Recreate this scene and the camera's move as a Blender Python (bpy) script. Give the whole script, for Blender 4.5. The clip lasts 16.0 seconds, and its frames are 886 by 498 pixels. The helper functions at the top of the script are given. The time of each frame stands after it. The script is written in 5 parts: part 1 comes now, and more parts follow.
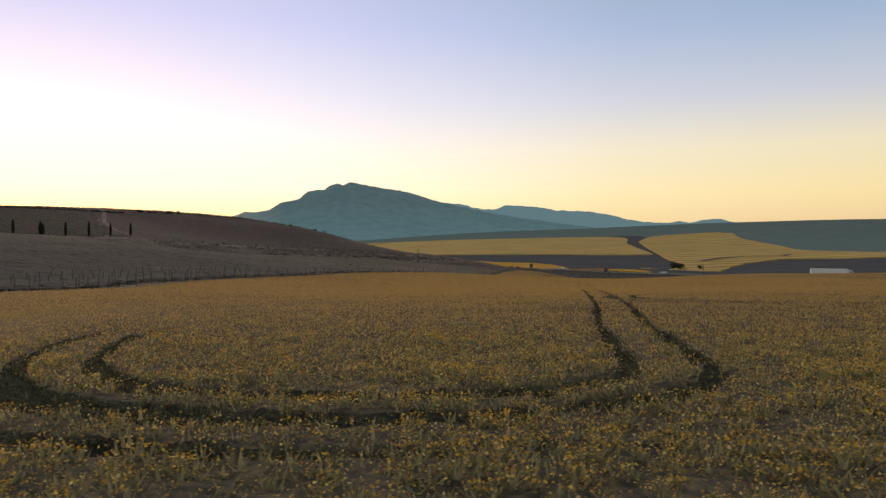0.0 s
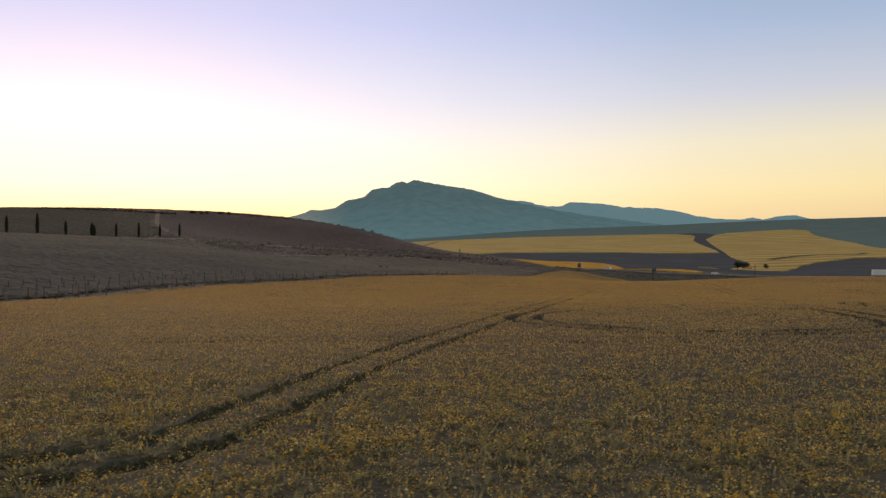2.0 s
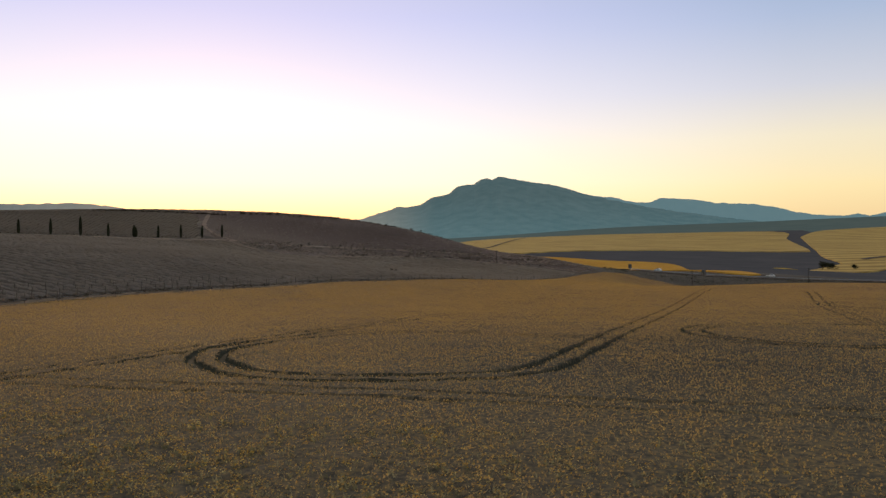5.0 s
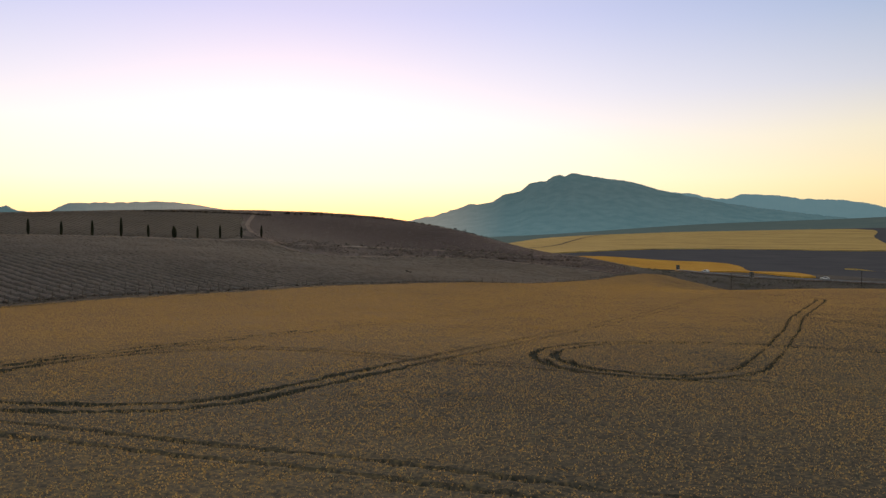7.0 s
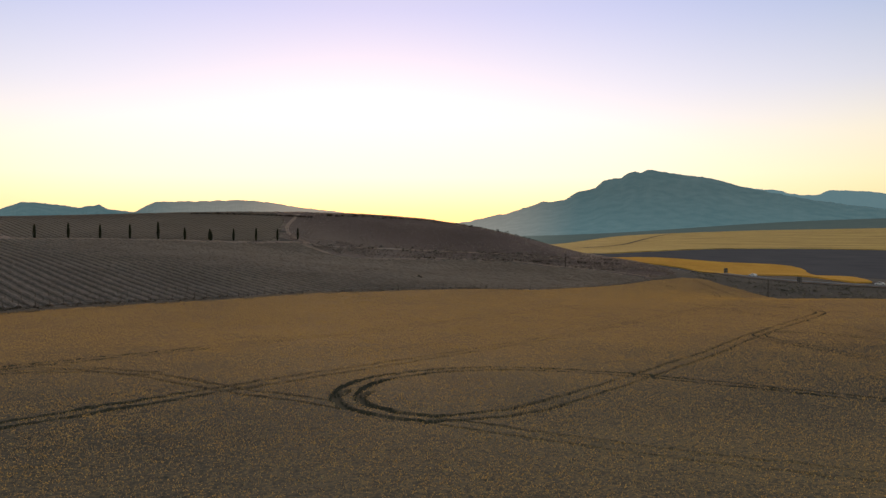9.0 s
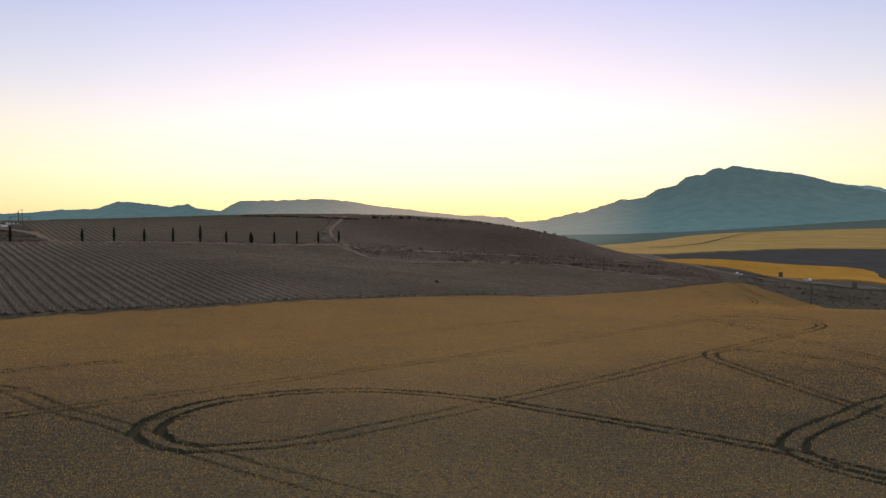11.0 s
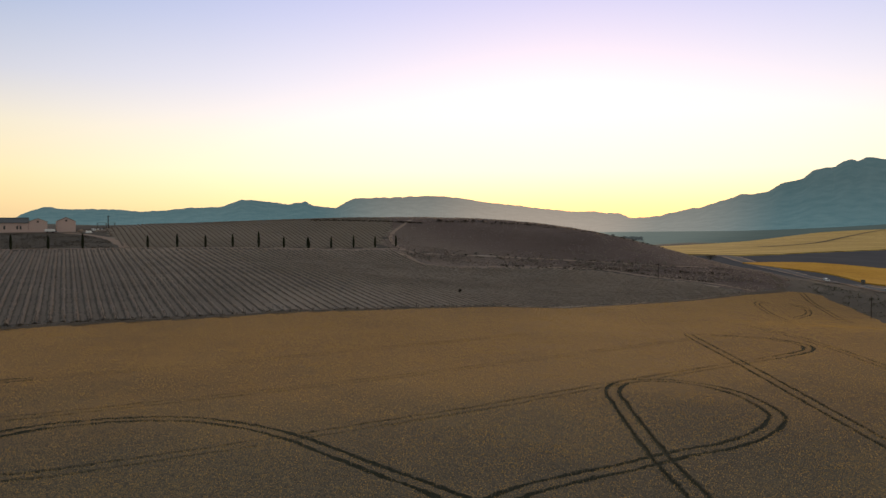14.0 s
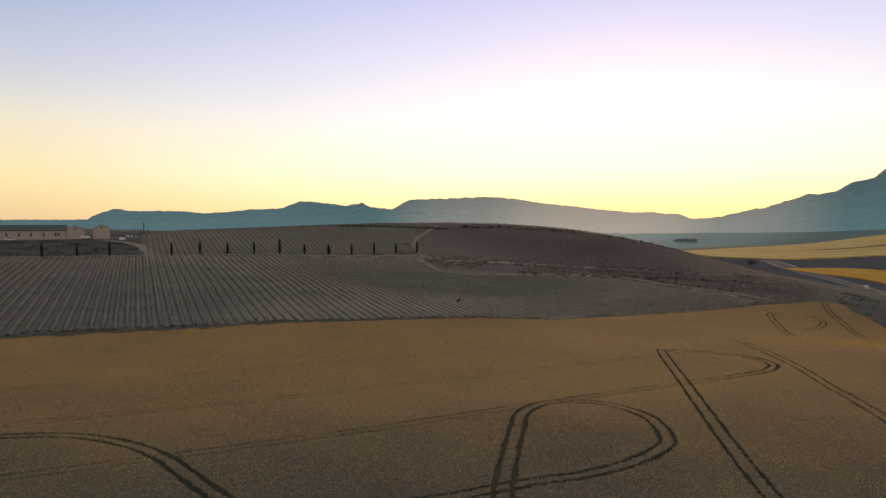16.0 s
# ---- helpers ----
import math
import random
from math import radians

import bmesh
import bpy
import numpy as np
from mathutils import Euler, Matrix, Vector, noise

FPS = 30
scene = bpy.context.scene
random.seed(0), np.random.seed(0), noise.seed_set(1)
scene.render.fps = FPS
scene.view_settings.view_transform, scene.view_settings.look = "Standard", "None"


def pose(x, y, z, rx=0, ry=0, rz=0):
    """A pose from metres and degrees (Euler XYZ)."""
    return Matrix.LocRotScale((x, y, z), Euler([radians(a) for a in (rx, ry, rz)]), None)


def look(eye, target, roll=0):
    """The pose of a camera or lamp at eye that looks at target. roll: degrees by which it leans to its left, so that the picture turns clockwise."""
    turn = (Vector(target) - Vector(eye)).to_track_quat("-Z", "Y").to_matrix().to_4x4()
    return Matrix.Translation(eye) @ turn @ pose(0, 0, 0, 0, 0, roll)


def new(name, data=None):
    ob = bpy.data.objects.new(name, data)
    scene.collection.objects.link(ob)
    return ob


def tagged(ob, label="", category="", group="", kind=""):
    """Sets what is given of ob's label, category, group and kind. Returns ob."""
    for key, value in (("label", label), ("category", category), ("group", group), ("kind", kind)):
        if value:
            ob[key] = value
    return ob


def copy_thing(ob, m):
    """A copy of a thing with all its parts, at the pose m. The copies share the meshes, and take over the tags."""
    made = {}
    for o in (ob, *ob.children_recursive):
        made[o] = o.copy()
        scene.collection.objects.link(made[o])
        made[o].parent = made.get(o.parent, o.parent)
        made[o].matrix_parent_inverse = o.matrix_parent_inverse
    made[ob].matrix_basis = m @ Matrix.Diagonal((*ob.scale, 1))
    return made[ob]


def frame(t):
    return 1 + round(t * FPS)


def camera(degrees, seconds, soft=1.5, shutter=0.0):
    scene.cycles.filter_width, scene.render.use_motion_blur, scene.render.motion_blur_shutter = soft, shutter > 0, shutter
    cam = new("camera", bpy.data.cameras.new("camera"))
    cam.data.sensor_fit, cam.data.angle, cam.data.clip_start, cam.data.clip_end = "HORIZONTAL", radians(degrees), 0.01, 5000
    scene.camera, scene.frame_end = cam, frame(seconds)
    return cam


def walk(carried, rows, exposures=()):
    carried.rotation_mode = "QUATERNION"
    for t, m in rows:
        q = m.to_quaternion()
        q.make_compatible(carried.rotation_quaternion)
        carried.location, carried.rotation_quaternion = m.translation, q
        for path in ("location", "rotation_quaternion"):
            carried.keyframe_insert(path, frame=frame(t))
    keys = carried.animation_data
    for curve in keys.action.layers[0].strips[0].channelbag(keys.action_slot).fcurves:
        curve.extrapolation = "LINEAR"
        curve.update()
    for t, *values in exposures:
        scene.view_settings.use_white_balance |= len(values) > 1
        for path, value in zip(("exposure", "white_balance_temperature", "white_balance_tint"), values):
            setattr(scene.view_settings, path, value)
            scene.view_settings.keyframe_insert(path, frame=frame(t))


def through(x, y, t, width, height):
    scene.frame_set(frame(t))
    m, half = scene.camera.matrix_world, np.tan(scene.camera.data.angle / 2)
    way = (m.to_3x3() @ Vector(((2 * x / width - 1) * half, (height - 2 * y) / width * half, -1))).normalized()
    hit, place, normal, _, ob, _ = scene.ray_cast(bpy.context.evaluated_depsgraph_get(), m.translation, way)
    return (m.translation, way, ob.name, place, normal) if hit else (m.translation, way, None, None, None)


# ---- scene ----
cam = camera(61.28, 16.0, soft=1.42, shutter=0.12)
# seconds, eye x, y, z, then heading to the left of north, pitch up, roll
ROWS = [
    (0.0, 0.05, -0.23, 0.12, -0.072, -0.526, -0.137),
    (0.5, 2.80, -0.23, 0.48, 1.284, -0.570, -0.128),
    (1.0, 5.71, -0.13, 0.87, 2.597, -0.620, -0.127),
    (1.5, 8.81, 0.13, 1.23, 3.876, -0.689, -0.135),
    (2.0, 12.12, 0.61, 1.57, 4.962, -0.735, -0.148),
    (2.5, 15.94, 1.26, 1.92, 6.046, -0.778, -0.156),
    (3.0, 19.97, 2.01, 2.24, 7.091, -0.815, -0.156),
    (3.5, 24.36, 2.80, 2.55, 8.206, -0.831, -0.153),
    (4.0, 28.86, 3.63, 2.87, 9.334, -0.860, -0.146),
    (6.5, 52.45, 9.41, 5.03, 16.019, -1.204, -0.036),
    (7.0, 57.31, 11.33, 5.40, 17.552, -1.228, -0.050),
    (7.5, 62.17, 13.31, 5.86, 19.053, -1.261, -0.050),
    (8.0, 67.36, 15.32, 6.48, 20.466, -1.313, -0.034),
    (8.5, 72.37, 17.33, 7.18, 21.879, -1.368, -0.023),
    (9.0, 77.31, 19.38, 7.95, 23.358, -1.427, -0.014),
    (11.5, 100.92, 30.69, 11.19, 30.982, -1.659, -0.009),
    (12.0, 105.48, 33.05, 12.02, 32.510, -1.732, -0.008),
    (12.5, 109.95, 35.47, 12.81, 34.029, -1.791, -0.032),
    (13.0, 114.35, 37.99, 13.56, 35.479, -1.850, -0.070),
    (13.5, 118.91, 40.77, 14.34, 36.882, -1.892, -0.083),
    (14.0, 123.29, 43.47, 15.13, 38.215, -1.921, -0.095),
    (14.5, 127.56, 46.17, 15.94, 39.434, -1.931, -0.121),
    (15.0, 131.85, 48.97, 16.78, 40.554, -1.912, -0.130),
    (15.5, 136.18, 51.84, 17.60, 41.644, -1.898, -0.130),
    (16.0, 140.59, 54.66, 18.38, 42.734, -1.876, -0.137),
]


def aim(x, y, z, heading, pitch, roll):
    h, p = radians(heading), radians(pitch)
    ahead = Vector((-math.sin(h) * math.cos(p), math.cos(h) * math.cos(p), math.sin(p)))
    return look((x, y, z), Vector((x, y, z)) + ahead, roll)


walk(cam, [(row[0], aim(*row[1:])) for row in ROWS])

# ---- sky and light: dusk, the sun just behind the far ridge ----
SUN_HEADING = 29.0  # degrees to the left of north
SUN_WAY = Vector((-math.sin(radians(SUN_HEADING)), math.cos(radians(SUN_HEADING)), 0))


def nodes_of(tree):
    tree.nodes.clear()
    return tree.nodes, tree.links


def put(nodes, kind, **values):
    node = nodes.new(kind)
    for key, value in values.items():
        setattr(node, key, value)
    return node


def ramp_node(nodes, stops, ease="LINEAR"):
    node = nodes.new("ShaderNodeValToRGB")
    bar = node.color_ramp
    bar.interpolation = ease
    while len(bar.elements) > 1:
        bar.elements.remove(bar.elements[-1])
    for n, (at, colour) in enumerate(stops):
        spot = bar.elements[0] if n == 0 else bar.elements.new(at)
        spot.position = at
        spot.color = (*colour, 1)
    return node


def maths(nodes, links, what, a, b=None):
    node = nodes.new("ShaderNodeMath")
    node.operation = what
    for n, value in enumerate((a, b)):
        if value is None:
            continue
        if isinstance(value, (int, float)):
            node.inputs[n].default_value = value
        else:
            links.new(value, node.inputs[n])
    return node.outputs[0]


def make_sky():
    world = bpy.data.worlds.new("dusk_sky")
    scene.world = world
    world.use_nodes = True
    nodes, links = nodes_of(world.node_tree)
    coords = put(nodes, "ShaderNodeTexCoord")
    unit = put(nodes, "ShaderNodeVectorMath", operation="NORMALIZE")
    links.new(coords.outputs["Generated"], unit.inputs[0])
    split = put(nodes, "ShaderNodeSeparateXYZ")
    links.new(unit.outputs[0], split.inputs[0])
    height = maths(nodes, links, "MAXIMUM", split.outputs["Z"], 0.0)
    # away from the sun: peach at the horizon, then yellow, lavender, dull blue
    away = ramp_node(nodes, list(zip((0.0, 0.06, 0.12, 0.18, 0.26, 0.34, 1.0), SKY_AWAY)))
    toward = ramp_node(nodes, list(zip((0.0, 0.03, 0.07, 0.14, 0.28, 0.45, 1.0), SKY_SUN)))
    links.new(height, away.inputs[0])
    links.new(height, toward.inputs[0])
    facing = put(nodes, "ShaderNodeVectorMath", operation="DOT_PRODUCT")
    facing.inputs[1].default_value = SUN_WAY
    flat = put(nodes, "ShaderNodeVectorMath", operation="MULTIPLY")
    flat.inputs[1].default_value = (1, 1, 0)
    level = put(nodes, "ShaderNodeVectorMath", operation="NORMALIZE")
    links.new(unit.outputs[0], flat.inputs[0])
    links.new(flat.outputs[0], level.inputs[0])
    links.new(level.outputs[0], facing.inputs[0])
    half = maths(nodes, links, "MULTIPLY_ADD", facing.outputs["Value"], 0.5)
    half.node.inputs[2].default_value = 0.5
    spread = ramp_node(nodes, SPREAD, "B_SPLINE")
    links.new(half, spread.inputs[0])
    blend = put(nodes, "ShaderNodeMix", data_type="RGBA")
    links.new(spread.outputs[0], blend.inputs["Factor"])
    links.new(away.outputs[0], blend.inputs["A"])
    links.new(toward.outputs[0], blend.inputs["B"])
    air = put(nodes, "ShaderNodeTexSky", sky_type="NISHITA", sun_disc=False, sun_elevation=radians(1.5), sun_rotation=radians(-SUN_HEADING))
    first = put(nodes, "ShaderNodeBackground")
    first.inputs["Strength"].default_value = 0.05
    links.new(air.outputs[0], first.inputs["Color"])
    second = put(nodes, "ShaderNodeBackground")
    second.inputs["Strength"].default_value = SKY_STRENGTH
    links.new(blend.outputs["Result"], second.inputs["Color"])
    both = put(nodes, "ShaderNodeAddShader")
    links.new(first.outputs[0], both.inputs[0])
    links.new(second.outputs[0], both.inputs[1])
    out = put(nodes, "ShaderNodeOutputWorld")
    links.new(both.outputs[0], out.inputs["Surface"])


SKY_STRENGTH = 1.0
# linear colours, from the horizon up to the zenith
SKY_AWAY = [(0.72, 0.50, 0.31), (0.84, 0.66, 0.34), (0.77, 0.67, 0.46), (0.51, 0.53, 0.61), (0.31, 0.41, 0.58), (0.22, 0.34, 0.44), (0.36, 0.28, 0.2)]
SKY_SUN = [(1.0, 0.8, 0.36), (1.0, 0.915, 0.54), (1.0, 0.97, 0.81), (0.9, 0.86, 0.94), (0.556, 0.578, 0.883), (0.44, 0.43, 0.54), (0.4, 0.31, 0.22)]
SPREAD = [(0.0, (0, 0, 0)), (0.70, (0.0, 0.0, 0.0)), (0.87, (0.19, 0.19, 0.19)), (0.95, (0.72, 0.72, 0.72)), (1.0, (1, 1, 1))]
make_sky()

sun = new("sun", bpy.data.lights.new("sun", "SUN"))
sun.data.energy, sun.data.angle, sun.data.color = 1.5, radians(16), (1.0, 0.66, 0.36)
SUN_LOW = radians(5.0)
sun.matrix_world = look((0, 0, 0), -Vector((SUN_WAY.x * math.cos(SUN_LOW), SUN_WAY.y * math.cos(SUN_LOW), math.sin(SUN_LOW))))
sun.location = (-400, 700, 300)

# ---- the lie of the land ----
LAND = np.array([
    [-1.70, 4.83, -13.20, 2.07, -4.96, -3.43, -5.89, 1.93],
    [1.20, -5.58, 6.29, 9.86, -3.16, 10.38, -9.89, -11.40],
    [-3.02, 5.13, -5.70, -16.41, 6.12, 6.55, 28.40, -43.76],
    [-4.76, -2.07, -1.47, 21.95, -5.96, -39.29, 38.23, 11.16],
    [1.31, 1.83, -6.34, -17.11, 1.00, 33.52, -34.92, -17.74],
    [-4.59, 6.81, -0.56, 17.21, -11.74, -26.63, 24.27, 1.97],
    [2.55, 1.44, -7.02, -8.35, 9.74, 1.83, 1.80, -15.69],
    [3.81, -1.70, 6.37, 7.11, -3.92, 1.21, -0.60, 1.74],
    [0.01, 5.52, -4.13, 0.13, -2.34, -3.54, -0.74, -3.46],
])
LAND_X, LAND_Y, LAND_WIDE = np.arange(-360, 361, 90.0), np.arange(-60, 571, 90.0), 90.0
LAND_PLANE = (-0.9, -5.5, -0.7)


def smooth(a, b, v):
    s = np.clip((v - a) / (b - a), 0, 1)
    return s * s * (3 - 2 * s)


def bump(x, y, cx, cy, wx, wy, turn=0.0):
    c, s = math.cos(radians(turn)), math.sin(radians(turn))
    u, v = (x - cx) * c + (y - cy) * s, -(x - cx) * s + (y - cy) * c
    return np.exp(-(u / wx) ** 2 / 2 - (v / wy) ** 2 / 2)


def land(x, y):
    """Ground height over plan points, as arrays."""
    x, y = np.asarray(x, float), np.asarray(y, float)
    cx, cy = np.clip(x, -600, 600), np.clip(y, -300, 900)
    gx = np.exp(-((cx[..., None] - LAND_X) ** 2) / (2 * LAND_WIDE**2))
    gy = np.exp(-((cy[..., None] - LAND_Y) ** 2) / (2 * LAND_WIDE**2))
    near = np.einsum("...i,ij,...j->...", gx, LAND, gy) + LAND_PLANE[0] + LAND_PLANE[1] * cx / 100 + LAND_PLANE[2] * cy / 100
    # the brow across the field, and the fall of the mound behind it
    near = near + 2.5 * smooth(42, 112, cx) * np.exp(-(((cy - 258) / 32) ** 2)) - 1.3 * np.exp(-(((cx - 64) / 22) ** 2) - ((cy - 348) / 30) ** 2)
    # the hill drops away behind its crest
    behind = (cx + 118) * -0.63 + (cy - 440) * 0.78
    near = near - 1.1 * smooth(-8, 32, behind) * smooth(-330, -200, cx) * smooth(0, -50, cx)
    # low ground beside the road, and a dip at the field's far corner
    near = near - 3.5 * bump(cx, cy, 185, 465, 60, 45) - 1.0 * bump(cx, cy, 155, 215, 28, 34)
    # the hill's low tail above the road
    near = near + 2.6 * bump(cx, cy, 6, 450, 20, 32)
    far = np.full(np.shape(x), -25.0)
    # plain that rises to the north and to the ridge in the north-east
    far = far + 40 * smooth(1300, 3600, y - 0.15 * np.abs(x)) * smooth(-900, 300, x)
    far = far - 12 * bump(x, y, 280, 900, 230, 190)
    far = far + 95 * bump(x, y, 2300, 2700, 1500, 700, -20)
    far = far + 3.0 * np.sin(x / 310 + 1.0) * np.sin(y / 270) * smooth(700, 1200, np.hypot(x, y))
    away = np.hypot((x + 10) / 1.0, y - 240)
    w = smooth(400, 640, away)
    return near * (1 - w) + far * w

# ---- materials ----
def surface(name, stops, scale=1.0, rough=0.9, relief=0.3, fine=12.0, patch=0.05, island=0.0, spread=0.35, random_by="", metal=0.0, through=0.0, detail=5.0, sheen=0.0, shine=0.03, other=None, bands=None):
    """A rough matt surface: colour stops over noise at two sizes, with fine relief."""
    m = bpy.data.materials.new(name)
    m.use_nodes = True
    nodes, links = nodes_of(m.node_tree)
    coords = put(nodes, "ShaderNodeTexCoord")
    grain = put(nodes, "ShaderNodeTexNoise")
    grain.inputs["Scale"].default_value, grain.inputs["Detail"].default_value = scale * fine, detail
    wide = put(nodes, "ShaderNodeTexNoise")
    wide.inputs["Scale"].default_value, wide.inputs["Detail"].default_value = scale * patch, 4
    for n in (grain, wide):
        links.new(coords.outputs["Object"], n.inputs["Vector"])
    value = maths(nodes, links, "MULTIPLY", grain.outputs["Fac"], 1 - spread)
    value = maths(nodes, links, "ADD", value, maths(nodes, links, "MULTIPLY", wide.outputs["Fac"], spread))
    if island:
        geo = put(nodes, "ShaderNodeNewGeometry")
        value = maths(nodes, links, "ADD", maths(nodes, links, "MULTIPLY", value, 1 - island), maths(nodes, links, "MULTIPLY", geo.outputs["Random Per Island"], island))
    if random_by == "object":
        info = put(nodes, "ShaderNodeObjectInfo")
        value = maths(nodes, links, "ADD", maths(nodes, links, "MULTIPLY", value, 0.8), maths(nodes, links, "MULTIPLY", info.outputs["Random"], 0.2))
    if bands:  # drill rows and cut strips: heading, spacing, share
        turn = put(nodes, "ShaderNodeMapping")
        turn.inputs["Rotation"].default_value = (0, 0, radians(bands[0]))
        links.new(coords.outputs["Object"], turn.inputs["Vector"])
        wave = put(nodes, "ShaderNodeTexWave")
        wave.inputs["Scale"].default_value, wave.inputs["Distortion"].default_value = 0.314 / bands[1], 9.0
        wave.inputs["Detail"].default_value, wave.inputs["Detail Scale"].default_value = 3.0, 0.4
        links.new(turn.outputs[0], wave.inputs["Vector"])
        value = maths(nodes, links, "ADD", maths(nodes, links, "MULTIPLY", value, 1 - bands[2]), maths(nodes, links, "MULTIPLY", wave.outputs["Fac"], bands[2]))
    colour = ramp_node(nodes, stops)
    links.new(value, colour.inputs[0])
    if other:  # a second set of colours from one y to another, with a ragged, slanting change
        second = ramp_node(nodes, other[2])
        links.new(value, second.inputs[0])
        parts = put(nodes, "ShaderNodeSeparateXYZ")
        links.new(coords.outputs["Object"], parts.inputs[0])
        edge = put(nodes, "ShaderNodeTexNoise")
        edge.inputs["Scale"].default_value, edge.inputs["Detail"].default_value = 0.03, 6
        links.new(coords.outputs["Object"], edge.inputs["Vector"])
        across = maths(nodes, links, "ADD", parts.outputs["Y"], maths(nodes, links, "MULTIPLY", edge.outputs["Fac"], 90.0))
        if len(other) > 3:
            across = maths(nodes, links, "SUBTRACT", across, maths(nodes, links, "MULTIPLY", parts.outputs["X"], other[3]))
        share = put(nodes, "ShaderNodeMapRange", interpolation_type="SMOOTHSTEP")
        share.inputs["From Min"].default_value, share.inputs["From Max"].default_value = other[0] + 45, other[1] + 45
        links.new(across, share.inputs["Value"])
        both_ramps = put(nodes, "ShaderNodeMix", data_type="RGBA")
        links.new(share.outputs[0], both_ramps.inputs["Factor"])
        links.new(colour.outputs[0], both_ramps.inputs["A"])
        links.new(second.outputs[0], both_ramps.inputs["B"])
        colour = both_ramps
    shader = put(nodes, "ShaderNodeBsdfPrincipled")
    shader.inputs["Roughness"].default_value = rough
    shader.inputs["Metallic"].default_value = metal
    shader.inputs["Specular IOR Level"].default_value = shine if rough > 0.7 else 0.5
    shader.inputs["Sheen Weight"].default_value = sheen
    shader.inputs["Sheen Roughness"].default_value = 0.5
    shader.inputs["Sheen Tint"].default_value = (1.0, 0.62, 0.3, 1)
    tone = colour.outputs["Result"] if other else colour.outputs[0]
    links.new(tone, shader.inputs["Base Color"])
    if relief:
        lift = put(nodes, "ShaderNodeBump")
        lift.inputs["Strength"].default_value, lift.inputs["Distance"].default_value = relief, 0.5 / fine
        links.new(grain.outputs["Fac"], lift.inputs["Height"])
        links.new(lift.outputs[0], shader.inputs["Normal"])
    last = shader
    if through:  # petals and thin leaves let light through
        thin = put(nodes, "ShaderNodeBsdfTranslucent")
        links.new(tone, thin.inputs["Color"])
        last = put(nodes, "ShaderNodeMixShader")
        last.inputs[0].default_value = through
        links.new(shader.outputs[0], last.inputs[1])
        links.new(thin.outputs[0], last.inputs[2])
    out = put(nodes, "ShaderNodeOutputMaterial")
    links.new(last.outputs[0], out.inputs["Surface"])
    return m


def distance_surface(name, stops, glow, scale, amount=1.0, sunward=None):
    """Far backdrop: dull ground made to glow with painted haze, warmer towards the sun."""
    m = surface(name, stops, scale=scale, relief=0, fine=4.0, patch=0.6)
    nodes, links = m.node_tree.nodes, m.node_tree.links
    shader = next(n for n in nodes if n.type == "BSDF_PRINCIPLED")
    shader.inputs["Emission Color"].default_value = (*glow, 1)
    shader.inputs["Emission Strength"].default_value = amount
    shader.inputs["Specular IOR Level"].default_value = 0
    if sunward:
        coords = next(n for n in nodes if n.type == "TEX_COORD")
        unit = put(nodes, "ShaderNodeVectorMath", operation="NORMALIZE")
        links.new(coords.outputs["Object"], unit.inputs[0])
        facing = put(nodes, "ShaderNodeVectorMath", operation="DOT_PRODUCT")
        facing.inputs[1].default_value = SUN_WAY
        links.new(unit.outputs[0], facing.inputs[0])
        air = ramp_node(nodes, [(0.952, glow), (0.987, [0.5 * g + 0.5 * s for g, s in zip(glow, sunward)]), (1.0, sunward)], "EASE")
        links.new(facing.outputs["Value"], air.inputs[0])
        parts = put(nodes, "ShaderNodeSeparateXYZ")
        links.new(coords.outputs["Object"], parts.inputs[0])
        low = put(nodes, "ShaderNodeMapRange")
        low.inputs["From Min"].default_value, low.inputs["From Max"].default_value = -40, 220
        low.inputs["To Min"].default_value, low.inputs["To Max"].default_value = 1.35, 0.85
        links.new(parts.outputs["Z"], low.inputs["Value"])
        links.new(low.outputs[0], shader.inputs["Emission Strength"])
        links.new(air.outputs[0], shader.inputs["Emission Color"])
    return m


EARTH = surface("dark_earth", [(0.25, (0.065, 0.058, 0.051)), (0.5, (0.108, 0.096, 0.082)), (0.75, (0.16, 0.14, 0.118))], 0.4, fine=6, patch=0.06, spread=0.45, detail=9.0)
# weedy bed, coloured darker for the shade of the row as well
SHADED_BED = surface("shaded_vine_bed", [(0.3, (0.075, 0.07, 0.06)), (0.7, (0.145, 0.133, 0.115))], 1.0, fine=3, patch=0.2)
# earth paler further on, partly glare near the sun put into the colour
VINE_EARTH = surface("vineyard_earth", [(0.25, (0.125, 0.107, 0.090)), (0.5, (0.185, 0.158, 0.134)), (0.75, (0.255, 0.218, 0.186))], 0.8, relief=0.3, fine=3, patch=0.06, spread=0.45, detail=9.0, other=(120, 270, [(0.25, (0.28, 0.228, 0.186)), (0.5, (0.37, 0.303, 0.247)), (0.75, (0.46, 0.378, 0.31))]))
GRASS_EARTH = surface("grassed_earth", [(0.25, (0.165, 0.140, 0.108)), (0.5, (0.225, 0.190, 0.147)), (0.75, (0.29, 0.245, 0.19))], 0.8, fine=3, patch=0.06, spread=0.45, detail=9.0)
GRASS_VINE = surface("grassed_vine", [(0.3, (0.155, 0.127, 0.103)), (0.5, (0.21, 0.173, 0.141)), (0.7, (0.28, 0.231, 0.19))], 1.0, fine=4, through=0.25)
SCRUB_EARTH = surface("scrub_earth", [(0.28, (0.13, 0.103, 0.087)), (0.5, (0.20, 0.159, 0.135)), (0.72, (0.285, 0.231, 0.198))], 0.6, relief=0.15, fine=3, patch=0.05, spread=0.5, detail=9.0, other=(340, 405, [(0.28, (0.072, 0.055, 0.049)), (0.5, (0.118, 0.090, 0.080)), (0.72, (0.178, 0.138, 0.123))]))
